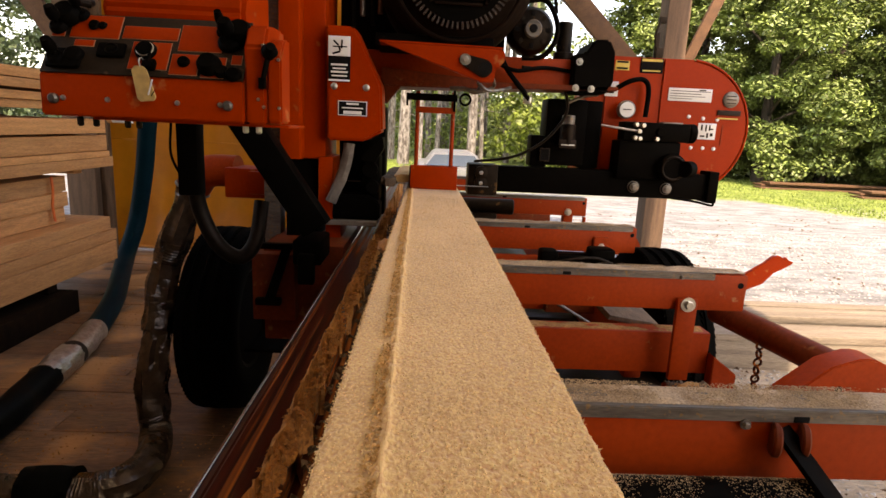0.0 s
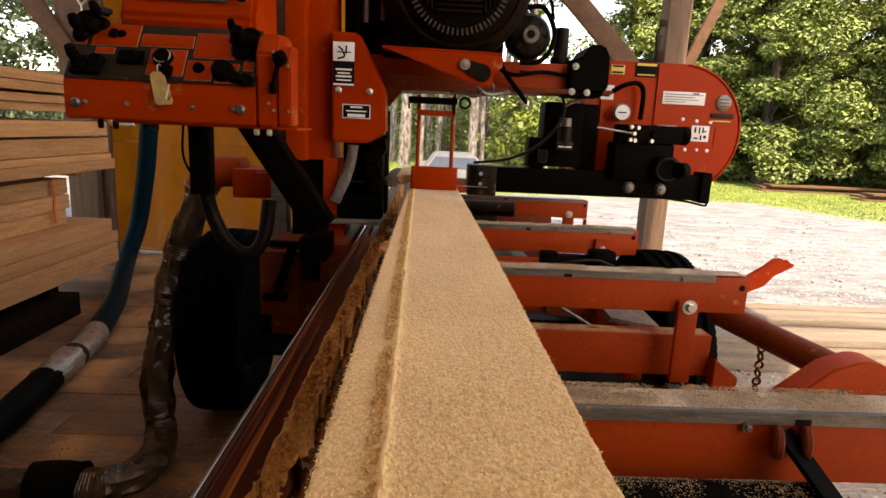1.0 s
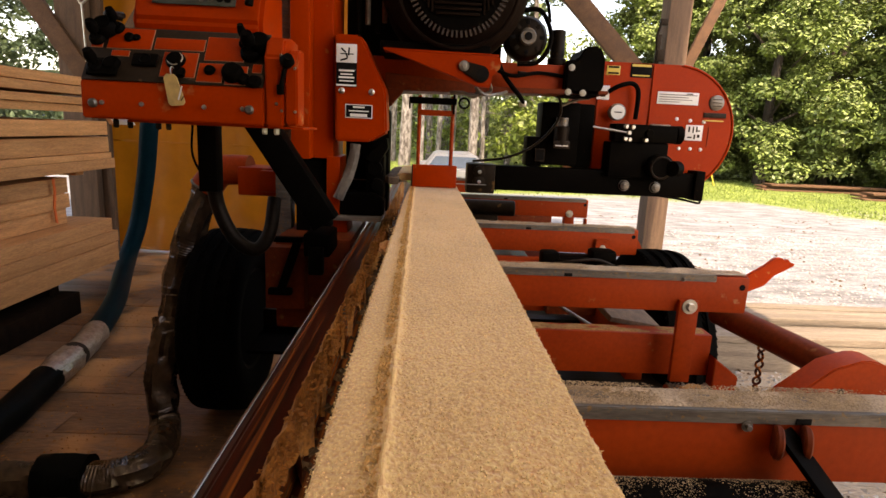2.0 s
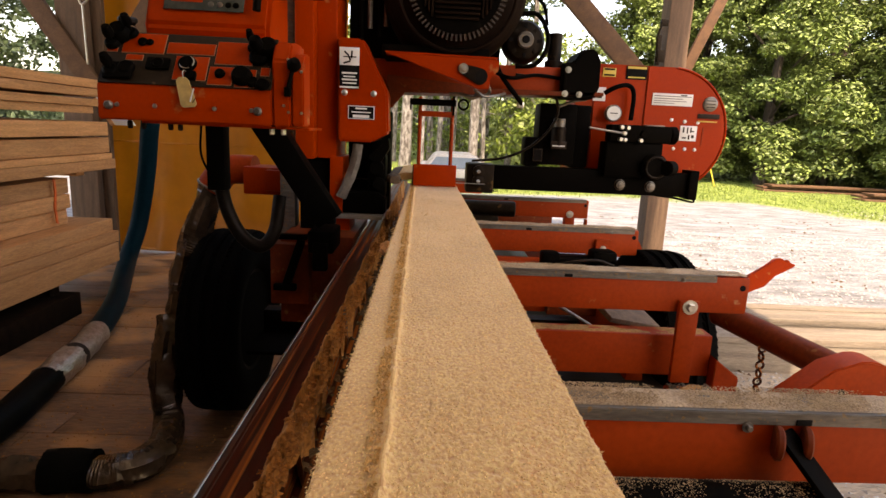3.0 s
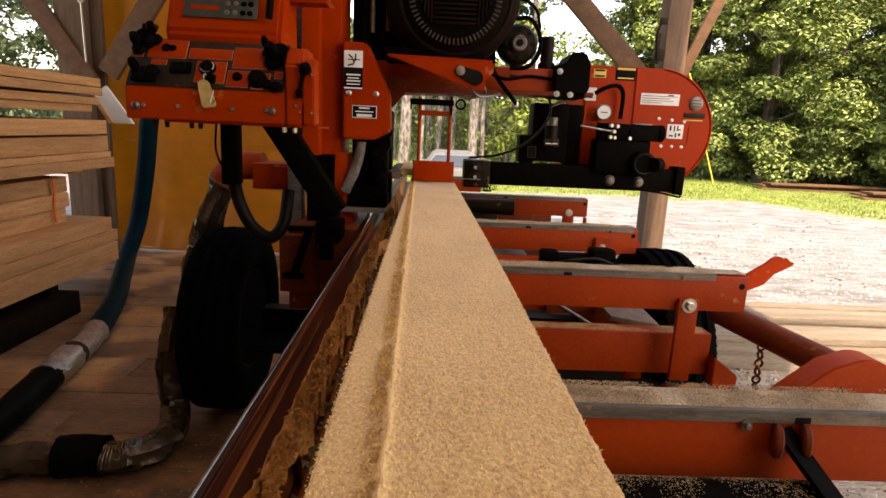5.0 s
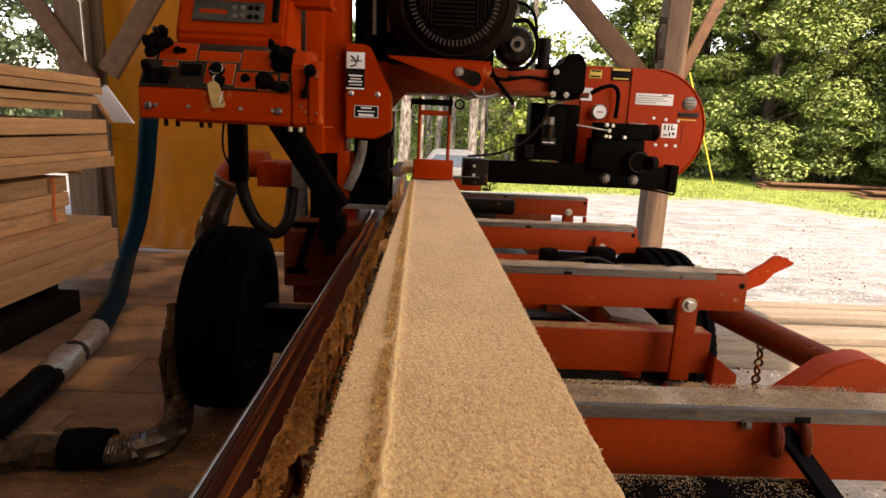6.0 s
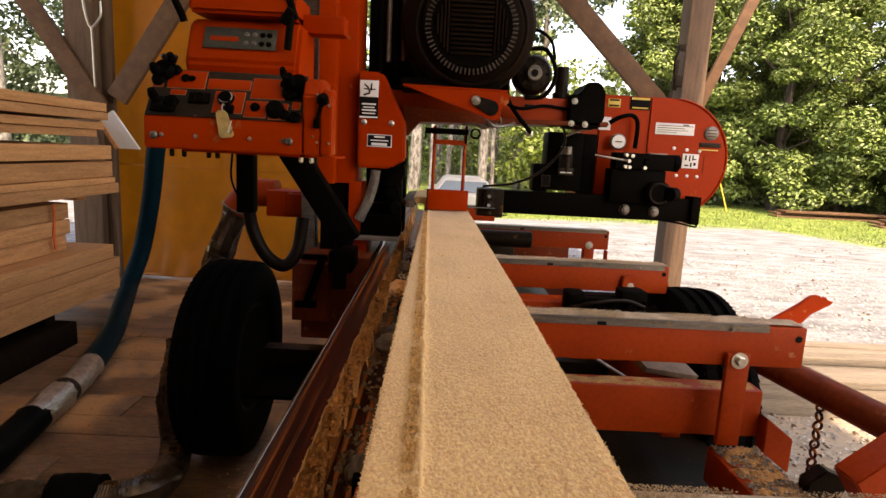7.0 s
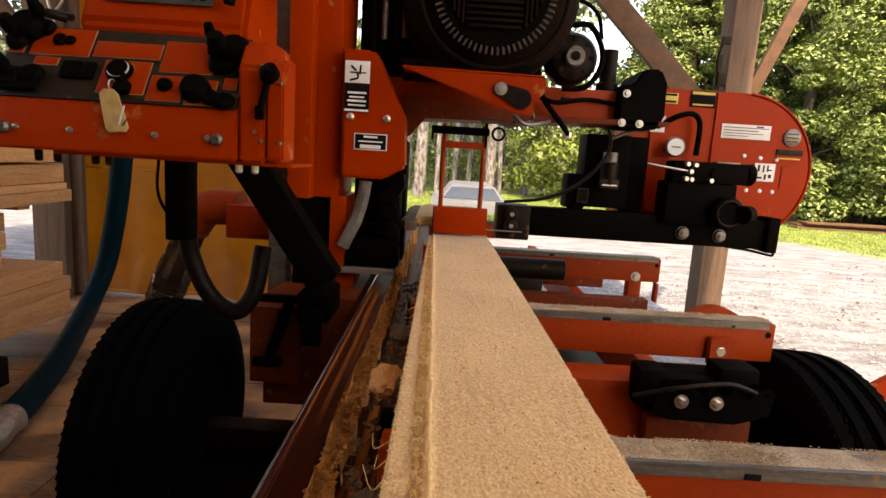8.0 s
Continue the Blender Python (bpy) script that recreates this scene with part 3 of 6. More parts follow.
part("loose_offcut", box(-0.12, 0.12, -0.05, 0.05, -0.010, 0.010, 0.003, pose(0.72, 2.0, 0.60, 20, 14, 25)), WEATHER, bed)
part("bracket", box(0.985, 0.999, 3.56, 3.60, 0.62, 0.71, 0.003), BED_RED, bed)
part("leg", box(0.86, 0.92, 3.57, 3.63, 0.55, 0.74, 0.005), BED_RED, bed)
part("bolt", bolt((0.882, 3.551, 0.74), (0, -1, 0), 0.013, 0.014), BOLT, bed)
part("bolt", bolt((0.767, 2.506, 0.74), (0, -1, 0), 0.015, 0.018), BOLT, bed)
part("lug", prism([(0.735, 0.78), (0.80, 0.78), (0.80, 0.70), (0.735, 0.70)], 2.49, 2.51, 0.003), BED_RED, bed)

# black dust-caked roller, swing strap and pivot lugs at the first bunk
part("roller", cyl((0.14, 0.80, 0.708), (0.565, 0.80, 0.708), 0.034, 32, 0.006), BLACK, bed, "black steel roller caked with sawdust")
part("strap", beam((0.530, 0.842, 0.802), (0.622, 0.715, 0.66), 0.042, 0.008, 0.002), BLACK, bed, "black flat steel strap")
for x in (0.514, 0.556):
    part("pivot_lug", lathe([(0.021, 0), (0.025, 0.003), (0.025, 0.009), (0.021, 0.012)], (x, 0.838, 0.787), (0.9, -0.35, 0), 24), PIPE_SHADE_RED, bed)
part("far_roller", cyl((0.22, 3.42, 0.775), (0.52, 3.42, 0.775), 0.046, 28, 0.006), DARK, bed)
part("side_stop", box(0.150, 0.185, 2.36, 2.42, 0.70, 0.80, 0.006), BLACK, bed)
part("side_stop", box(0.155, 0.19, 1.62, 1.66, 0.60, 0.66, 0.006), BLACK, bed)
part("side_stop", cyl((0.36, 1.60, 0.52), (0.36, 1.66, 0.52), 0.03, 20), BLACK, bed)

# toothed turner in black steel beside the third bunk
turner = thing("log_turner", "black toothed steel log turner under the bed", "log turner")
teeth = [(0.49, 0.665)]
for k in range(5):
    teeth += [(0.505 + k * 0.055, 0.705), (0.525 + k * 0.055, 0.738), (0.54 + k * 0.055, 0.71)]
teeth += [(0.79, 0.725), (0.78, 0.66), (0.70, 0.635), (0.53, 0.640)]
part("toothed_bar", prism(teeth, 2.25, 2.28, 0.003), BLACK, turner)
part("housing", join(box(0.50, 0.70, 2.28, 2.40, 0.64, 0.735, 0.012), cyl((0.50, 2.33, 0.70), (0.74, 2.33, 0.71), 0.035, 18), box(0.46, 0.53, 2.26, 2.34, 0.66, 0.76, 0.014, pose(0, 0, 0)), box(0.66, 0.76, 2.27, 2.36, 0.68, 0.77, 0.016)), BLACK, turner)
part("gear_box", box(0.27, 0.50, 2.32, 2.44, 0.50, 0.705, 0.008), BED_RED, turner)
part("base_plate", box(0.50, 0.76, 2.285, 2.40, 0.50, 0.63, 0.005), PIPE_SHADE_RED, turner)
for x in (0.561, 0.645):
    part("bolt", bolt((x, 2.246, 0.690), (0, -1, 0), 0.010, 0.014), BOLT, turner)
part("linkage", tube([(0.44, 2.24, 0.70), (0.55, 2.22, 0.735), (0.66, 2.23, 0.745), (0.74, 2.25, 0.72)], 0.006, 8), DARK, turner)

# loading arm: pivot plate, pipe and hooked end on the yard side
arm = thing("log_loader", "orange steel log loader with pivot plate and pipe", "log loader")
piv = [(0.90, 0.575), (1.02, 0.675)] + arc(1.105, 0.597, 0.103, 100, -60, 12) + [(1.10, 0.48), (0.95, 0.50)]
part("pivot_plate", prism(piv, 1.385, 1.46, 0.004), BED_RED, arm)
part("plate_hole", cyl((1.046, 1.3845, 0.616), (1.046, 1.39, 0.616), 0.010, 16, 0), INK, arm)
part("pivot_pin", cyl((1.13, 1.33, 0.58), (1.13, 1.50, 0.58), 0.033, 24), DARK, arm)
part("pipe", cyl((1.02, 1.95, 0.638), (1.13, 1.43, 0.628), 0.042, 28), PIPE_SHADE_RED, arm, "brownish red steel pipe")
part("clevis", prism([(0.90, 0.49), (0.94, 0.525), (1.0, 0.50), (0.98, 0.44), (0.90, 0.44)], 1.52, 1.56, 0.003), DARK, arm)
hook = thing("loading_hook", "orange steel hook arm with notched tip", "hook arm")
part("lever", prism([(1.40, YARD), (1.62, 0.27), (1.80, 0.405), (1.89, 0.445), (1.94, 0.505), (2.035, 0.56), (2.045, 0.575), (2.015, 0.583), (2.0, 0.600), (1.985, 0.590), (1.965, 0.607),
                     (1.925, 0.600), (1.88, 0.56), (1.79, 0.50), (1.58, 0.36), (1.30, YARD)], 3.1, 3.125, 0.003), ORANGE, hook)
part("lever_base", box(1.25, 1.45, 3.04, 3.18, YARD - 0.02, 0.02, 0.008), ORANGE, hook)

chain = thing("hanging_chain", "rusty steel chain hanging from the loading arm", "chain")
for k in range(9):
    z = 0.60 - k * 0.027
    part("link", ring((1.045, 1.72, z), (1, 0, 0) if k % 2 else (0, 1, 0), 0.0115, 0.004, 16, 6), RAIL_RED, chain)


def tyre_profile(R, w):
    h = w / 2
    p = [(R * 0.55, -h * 0.75), (R * 0.62, -h * 0.95), (R * 0.80, -h * 1.03), (R * 0.93, -h * 0.95), (R * 0.985, -h * 0.80)]
    for c in (-0.45, 0.0, 0.45):
        p += [(R * (1 - 0.012 * abs(c)), h * (c - 0.11)), (R * 0.965, h * (c - 0.085)), (R * 0.965, h * (c + 0.085)), (R * (1 - 0.012 * abs(c)), h * (c + 0.11))]
    return p + [(R * 0.985, h * 0.80), (R * 0.93, h * 0.95), (R * 0.80, h * 1.03), (R * 0.62, h * 0.95), (R * 0.55, h * 0.75)]


def wheel(x, y, z, R, w):
    """Trailer wheel; the axle runs along x."""
    t = thing("trailer_wheel", "black rubber trailer wheel with grooved tread", "wheel", "trailer wheels")
    part("tyre", lathe(tyre_profile(R, w), (x, y, z), (1, 0, 0), 72), RUBBER, t)
    part("rim", lathe([(0.03, -0.05), (R * 0.3, -0.06), (R * 0.5, -w * 0.36), (R * 0.56, -w * 0.40), (R * 0.56, w * 0.4), (R * 0.5, w * 0.36), (R * 0.3, 0.03), (0.03, 0.04)], (x, y, z), (1, 0, 0), 40), BLACK, t)
    lugs = bmesh.new()
    n = 92
    for k in range(n):
        a = 2 * math.pi * k / n
        for s, off in ((-0.33, 0.0), (-0.11, 0.5), (0.11, 0.0), (0.33, 0.5)):
            aa = a + off * 2 * math.pi / n
            b = box(-w * 0.10, w * 0.10, -R * 0.029, R * 0.029, -0.008, 0.0, 0)
            b.transform(Matrix.Translation((x + s * w, y, z)) @ Matrix.Rotation(aa, 4, "X") @ Matrix.Translation((0, 0, R * 0.976)) @ Matrix.Rotation(0.35 * (1 if s > 0 else -1), 4, "Z"))
            me = bpy.data.meshes.new("t")
            b.to_mesh(me); lugs.from_mesh(me); b.free(); bpy.data.meshes.remove(me)
    part("tread", lugs, RUBBER, t, smooth=False)
    return t


wheel(-0.9145, 2.779, 0.268, 0.438, 0.243)
wheel(1.024, 2.498, 0.300, 0.438, 0.22)
fender = thing("mud_guard", "small red rounded steel guard behind the bunk", "mud guard")
part("guard", prism(arc(1.0, 0.60, 0.148, 0, 180, 16), 3.0, 3.05, 0.003), BED_RED, fender)

# ---- timber being sawn ----
def sag(y):
    """The cant's far end lies a little lower."""
    return 0.012 * max(0.0, y - 1.2)


cant = thing("pine_cant", "freshly sawn pale pine cant on the bed, dusted with sawdust", "timber")
tim = bmesh.new()
bmesh.ops.create_grid(tim, x_segments=1, y_segments=24, size=0.5)
tim.transform(Matrix.Translation((0.024, 1.475, 0.826)) @ Matrix.Diagonal((0.2, 3.95, 1, 1)))
top = bmesh.ops.extrude_face_region(tim, geom=tim.faces[:])
for v in top["geom"]:
    if isinstance(v, bmesh.types.BMVert):
        v.co.z = 0.988 - sag(v.co.y)
bmesh.ops.recalc_face_normals(tim, faces=tim.faces[:])
bmesh.ops.bevel(tim, geom=[e for e in tim.edges if e.calc_face_angle(0) > 1], offset=0.003, segments=2, affect="EDGES")
part("timber", tim, CANT, cant)
fz = bmesh.new()
NX = 84
stations = [-0.4, 0.0, 0.2]
while stations[-1] < 3.4:
    stations.append(stations[-1] + 0.0026 + 0.0045 * max(0.0, stations[-1] - 0.35))
NY = len(stations) - 1
rows = []
for yy in stations:
    row = []
    for i in range(NX + 1):
        xx = -0.0745 + 0.197 * i / NX
        rx = -0.030 - 0.020 * (yy - 0.4) / 1.55 + 0.0015 * noise.noise(Vector((0, yy * 14, 3)))
        d = (xx - rx) / 0.0055
        z = 0.9935 - sag(yy) + 0.0011 * noise.noise(Vector((xx * 330, yy * 230, 0))) + 0.0007 * noise.noise(Vector((xx * 120, yy * 55, 5)))
        z += (0.0034 + 0.004 * noise.noise(Vector((xx * 90, yy * 75, 9)))) * math.exp(-d * d)
        z -= 0.0020 * (1 / (1 + math.exp(min(40, max(-40, (xx - rx) / 0.002)))))
        if i in (0, NX):
            z += 0.0016 * noise.noise(Vector((7, yy * 70, 2))) - 0.001
            xx += 0.0014 * noise.noise(Vector((3, yy * 60, 1)))
        row.append(fz.verts.new((xx, yy, z)))
    rows.append(row)
for j in range(NY):
    for i in range(NX):
        fz.faces.new((rows[j][i], rows[j][i + 1], rows[j + 1][i + 1], rows[j + 1][i]))
bead = bmesh.new()
rings = []
for j in range(900):
    yy = 0.1 + 2.9 * j / 899
    cx = -0.0285 - 0.020 * (yy - 0.4) / 1.55 + 0.0022 * noise.noise(Vector((0, yy * 22, 3)))
    r0 = 0.0019 * max(0.25, 1 + 0.9 * noise.noise(Vector((1, yy * 45, 3))) + 0.7 * noise.noise(Vector((5, yy * 170, 3))))
    rings.append([bead.verts.new((cx + r0 * 1.3 * math.cos(a), yy, 0.9945 - sag(yy) + r0 * 1.5 * math.sin(a))) for a in (-0.3, 0.6, 1.3, 1.9, 2.6, 3.4)])
for a, b in zip(rings, rings[1:]):
    for k in range(5):
        bead.faces.new((a[k], a[k + 1], b[k + 1], b[k]))
part("sawdust_ridge", bead, RIDGE, cant, "pale golden ridge of sawdust")
part("sawdust_layer", fz, FUZZ, cant, "felt of fresh sawdust with a raised ridge")
# torn fibres along both top edges
fib_v, fib_f = [], []
for k in range(700):
    yy = rng.uniform(0.15, 3.2)
    s = rng.choice((-1, 1))
    x0 = -0.076 if s < 0 else 0.124
    L = rng.uniform(0.0004, 0.0016) * (2.5 if rng.random() < 0.04 else 1)
    z0 = 0.991 - sag(yy) + rng.uniform(-0.006, 0.002)
    dx, dz, dy = s * L, rng.uniform(-0.004, 0.003), rng.uniform(-0.004, 0.004)
    w = rng.uniform(0.0008, 0.002)
    b = len(fib_v)
    fib_v += [(x0 - s * 0.002, yy - w, z0), (x0 - s * 0.002, yy + w, z0), (x0 + dx, yy + dy, z0 + dz), (x0 - s * 0.002, yy, z0 - w)]
    fib_f += [(b, b + 1, b + 2), (b + 1, b + 3, b + 2), (b + 3, b, b + 2)]
tagged(from_arrays("torn_fibre", fib_v, fib_f, FUZZ, cant), kind="stuff")

# sawdust piled between rail and cant
sd = bmesh.new()
rows = []
for j in range(420):
    yy = 0.05 + 4.6 * j / 419
    row = []
    for i in range(15):
        t = i / 14
        edge = 0.02 * noise.noise(Vector((1.5, yy * 9, 0))) + 0.012 * noise.noise(Vector((4, yy * 30, 0)))
        xx = -0.196 + (0.023 + 0.7 * edge) * t
        zz = 0.79 + 0.010 * noise.noise(Vector((xx * 90, yy * 55, 6))) + 0.028 * math.sin(math.pi * min(1, t * 1.1)) * (0.7 + noise.noise(Vector((xx * 20, yy * 12, 2)))) - 0.03 * max(0, t - 0.72) / 0.28
        zz -= 0.16 * min(1, max(0, (t - 0.40) / 0.12)) * min(1, max(0.0, 0.45 + 3.2 * noise.noise(Vector((0.7 + xx * 9, yy * 10.5, 4)))))
        row.append(sd.verts.new((xx, yy, zz)))
    rows.append(row)
for j in range(419):
    for i in range(14):
        sd.faces.new((rows[j][i], rows[j][i + 1], rows[j + 1][i + 1], rows[j + 1][i]))
single("sawdust", sd, SHADED_RAIL_DUST, "heaped brown sawdust along the rail, darkened for shade", "sawdust", kind="stuff")
for (x, y, z, r) in ((-0.112, 1.50, 0.80, 0.035), (-0.105, 1.62, 0.79, 0.03), (-0.11, 1.02, 0.78, 0.03), (-0.10, 1.95, 0.81, 0.03), (-0.105, 2.2, 0.83, 0.035)):
    ch = bmesh.new()
    bmesh.ops.create_icosphere(ch, subdivisions=3, radius=r)
    for v in ch.verts:
        v.co *= 1 + 0.35 * noise.noise(v.co * 45 + Vector((y * 9, 0, 0)))
        v.co.z *= 0.6
    ch.transform(Matrix.Translation((x, y, z)))
    single("bark_chunk", ch, BARK, "rough brown bark chunk beside the cant", "bark", "bark chunks")
for y in (0.98, 1.86, 2.62):
    single("side_support", box(-0.125, -0.088, y, y + 0.05, 0.62, 0.79, 0.006), BLACK, "black steel side support against the cant", "side support", "side supports")


off = bmesh.new()
bmesh.ops.create_icosphere(off, subdivisions=3, radius=1)
for v in off.verts:
    v.co = Vector((v.co.x * 0.030, v.co.y * 0.055, v.co.z * 0.024)) * (1 + 0.3 * noise.noise(v.co * 2.3))
off.transform(Matrix.Translation((-0.125, 1.965, 0.815)))
single("bark_chunk", off, LUMBER, "pale torn offcut wedged beside the cant", "bark", "bark chunks")


def dust_on(name, x0, x1, y0, y1, z, h, nx, ny, label, mat=None):
    """A thin uneven drift of sawdust on a flat top."""
    bm = bmesh.new()
    grid = []
    for j in range(ny + 1):
        r = []
        for i in range(nx + 1):
            x, y = x0 + (x1 - x0) * i / nx, y0 + (y1 - y0) * j / ny
            e = min(i, nx - i, 3) / 3 * min(j, ny - j, 2) / 2
            q = noise.noise(Vector((x * 14, y * 30, z))) + 0.6 * noise.noise(Vector((x * 60, y * 60, z)))
            r.append(bm.verts.new((x, y, z - 0.003 + e * h * max(0.0, 0.55 + q))))
        grid.append(r)
    for j in range(ny):
        for i in range(nx):
            bm.faces.new((grid[j][i], grid[j][i + 1], grid[j + 1][i + 1], grid[j + 1][i]))
    return single(name, bm, mat or DUST, label, "sawdust", kind="stuff")


scatter("sawdust", patch(15000, 0.13, 1.1, 0.852, 0.922, lambda x, y: 0.8345, 21, 0.6), GRIT, 0.0013, 1, "brown sawdust drifted on the bunk top")
scatter("sawdust", patch(5500, 0.13, 0.95, 1.705, 1.762, lambda x, y: 0.8335, 22, 0.7), GRIT, 0.0015, 2, "brown sawdust drifted on the bunk top")
scatter("sawdust", patch(2500, 0.13, 0.9, 2.512, 2.57, lambda x, y: 0.8315, 25, 0.7), GRIT, 0.0018, 3, "brown sawdust drifted on the bunk top")
for y, x1, z in ((0.850, 1.14, 0.8330), (1.700, 0.955, 0.8320), (2.510, 0.92, 0.8300)):
    dust_on("sawdust", 0.13, x1, y + 0.004, y + 0.064, z, 0.0045, 150, 12, "grey-brown sawdust lying on the bunk top", OLD_DUST)
dust_on("sawdust", 0.765, 0.895, 0.96, 1.735, 0.463, 0.012, 24, 110, "brown sawdust lying on the side channel")
scatter("wood_chips", patch(1500, 0.765, 0.895, 0.96, 1.735, lambda x, y: 0.470, 23), SILL, 0.006, 4, "pale chips lying on the side channel", None, "wood chips")
dust_on("sawdust", 0.24, 0.9, 1.76, 1.826, 0.623, 0.006, 90, 10, "brown sawdust drifted on the cross beam")
scatter("sawdust", patch(2600, 0.15, 0.56, 0.772, 0.828, lambda x, y: 0.708 + math.sqrt(max(0, 0.0345 ** 2 - (y - 0.80) ** 2)), 24, 0.5, 16), GRIT, 0.0011, 5, "pale sawdust caked on the roller")

# loose grains and torn crumbs on the cant
scatter("sawdust_grain", [(x, 0.28 + 1.7 * u ** 2.8, 0.9940 - sag(0.28 + 1.7 * u ** 2.8)) for x, u, _ in patch(24000, -0.074, 0.122, 0.0, 1.0, lambda x, y: 0, 31)], GRAIN, 0.0009, 6, "loose pale grains", cant)
scatter("sawdust_crumb", [(x - 0.0365 - 0.020 * (y - 0.4) / 1.55, y, z) for x, y, z in patch(4200, -0.0055, 0.0035, 0.2, 2.6, lambda x, y: 0.995 - sag(y), 33, 0.6, 30)], CRUMB, 0.0022, 8, "golden brown crumbs", cant)
scatter("edge_crumb", patch(2200, 0.119, 0.1238, 0.3, 3.0, lambda x, y: 0.9925 - sag(y), 34), FUZZ, 0.0011, 9, "pale crumbs", cant)
scatter("edge_crumb", patch(1800, -0.0758, -0.072, 0.3, 3.0, lambda x, y: 0.9925 - sag(y), 35), FUZZ, 0.0011, 10, "pale crumbs", cant)
scatter("dark_fleck", [(x, y, 0.9935 - sag(y)) for x, y, _ in patch(260, -0.02, 0.11, 1.35, 2.6, lambda x, y: 0, 39, 0.85, 7)], CRUMB, 0.0022, 18, "small brown flecks", cant)
for k in range(6):
    r0 = random.Random(200 + k)
    y = r0.uniform(1.3, 2.7)
    part("splinter", tube([(-0.074, y, 0.985 - sag(y)), (-0.082 - r0.uniform(0, 0.008), y - 0.01, 0.98 - sag(y)), (-0.084 - r0.uniform(0, 0.014), y - r0.uniform(-0.02, 0.03), 0.985 + r0.uniform(-0.03, 0.008) - sag(y))], 0.0007, 5, 3, r_end=0.0003), FUZZ, cant)
scatter("sawdust_crumb", patch(2200, -0.194, -0.160, 0.3, 3.0, lambda x, y: 0.800 + 0.01 * noise.noise(Vector((x * 40, y * 30, 0))), 36), SHADED_RAIL_DUST, 0.0045, 15, "brown crumbs beside the rail, darkened for shade", None, "sawdust")
scatter("bark_bits", patch(900, -0.155, -0.085, 0.4, 3.0, lambda x, y: 0.775 + 0.02 * noise.noise(Vector((x * 40, y * 30, 0))), 37), BARK, 0.008, 16, "dark bark bits between rail and cant", None, "bark")


# ---- saw head (moves along the bed) ----
head = thing("saw_head", "orange bandsaw mill head with motor, controls and wheel guard", "saw head")


def hpart(name, bm, mat, label="", parent=None):
    return part(name, bm, mat, parent or head, label)


def sticker(x0, x1, z0, z1, y, mat, parent, bars=(), bar_mat=None, label="sticker"):
    """A label plate facing the camera side with plain bars (x0, x1, z0, z1 as shares)."""
    s = part("sticker", box(x0, x1, y - 0.0025, y, z0, z1, 0.0006), mat, parent, label)
    for a, b, c, d in bars:
        part("print_bar", box(x0 + (x1 - x0) * a, x0 + (x1 - x0) * b, y - 0.0035, y - 0.002, z0 + (z1 - z0) * c, z0 + (z1 - z0) * d, 0), bar_mat, s)
    return s


# control box
CX0, CX1 = -0.852, -0.412
cbox = hpart("control_box", prism([(1.400, 1.200), (1.402, 1.285), (1.492, 1.424), (1.66, 1.432), (1.72, 1.432), (1.72, 1.200)], CX0, CX1, 0.004, "x"), ORANGE)
hpart("control_cheek", prism([(1.400, 1.198), (1.400, 1.365), (1.432, 1.412), (1.50, 1.42), (1.57, 1.42), (1.57, 1.198)], CX1 + 0.002, CX1 + 0.048, 0.006, "x"), ORANGE)
hpart("control_cheek", prism([(1.404, 1.204), (1.404, 1.345), (1.44, 1.385), (1.47, 1.39), (1.485, 1.39), (1.485, 1.204)], CX1 + 0.050, CX1 + 0.081, 0.004, "x"), ORANGE)
TILT = math.degrees(math.atan2(0.139, 0.090))
panel_m = pose(CX0, 1.4015, 1.2862, TILT, 0, 0)      # x along the box, y up the slope, z off it


def on_panel(bm):
    bm.transform(panel_m)
    return bm


panel = hpart("control_panel", on_panel(box(0.004, 0.438, 0.004, 0.164, 0, 0.004, 0.001)), PANEL, "dark grey control panel with orange legends")
for x0, x1, y0, y1 in ((0.006, 0.034, 0.098, 0.150), (0.044, 0.152, 0.097, 0.160), (0.059, 0.103, 0.074, 0.092), (0.158, 0.281, 0.100, 0.136), (0.285, 0.382, 0.074, 0.146),
                       (0.186, 0.271, 0.020, 0.094), (0.276, 0.338, 0.010, 0.066), (0.345, 0.396, 0.006, 0.062), (0.406, 0.430, 0.044, 0.070)):
    lg = part("legend", on_panel(box(x0, x1, y0, y1, 0.004, 0.0055, 0.0006)), LINE, panel)
    part("legend_field", on_panel(box(x0 + 0.0012, x1 - 0.0012, y0 + 0.0012, y1 - 0.0012, 0.0055, 0.0065, 0.0006)), ORANGE, lg)


def knob(x, y, r, h, stalk=0.0, mat=None):
    bm = lathe([(r * 0.7, 0), (r, 0.003), (r * 0.92, h * 0.7), (r * 0.7, h)], (0, 0, 0.006), (0, 0, 1), 20)
    if stalk:
        bm = join(bm, lathe([(r * 0.3, 0), (r * 0.26, stalk), (r * 0.62, stalk), (r * 0.70, stalk + 0.012), (r * 0.5, stalk + 0.028)], (0, 0, 0.006), (0, 0.25, 1), 18))
    bm.transform(Matrix.Translation((x, y, 0)))
    part("knob", on_panel(bm), mat or BLACK, panel)


knob(0.220, 0.066, 0.024, 0.016)
knob(0.306, 0.042, 0.014, 0.012)
knob(0.364, 0.034, 0.027, 0.026)
knob(0.392, 0.020, 0.016, 0.014)
knob(0.398, 0.098, 0.026, 0.018, 0.034)
knob(0.420, 0.120, 0.030, 0.034)
knob(0.378, 0.128, 0.015, 0.012, 0.028)
knob(0.418, 0.014, 0.018, 0.014)
knob(0.094, 0.130, 0.013, 0.010)
knob(0.112, 0.130, 0.010, 0.008)
knob(0.034, 0.150, 0.030, 0.030)
knob(0.020, 0.120, 0.020, 0.016, 0.026)
knob(0.060, 0.155, 0.018, 0.014, 0.030)
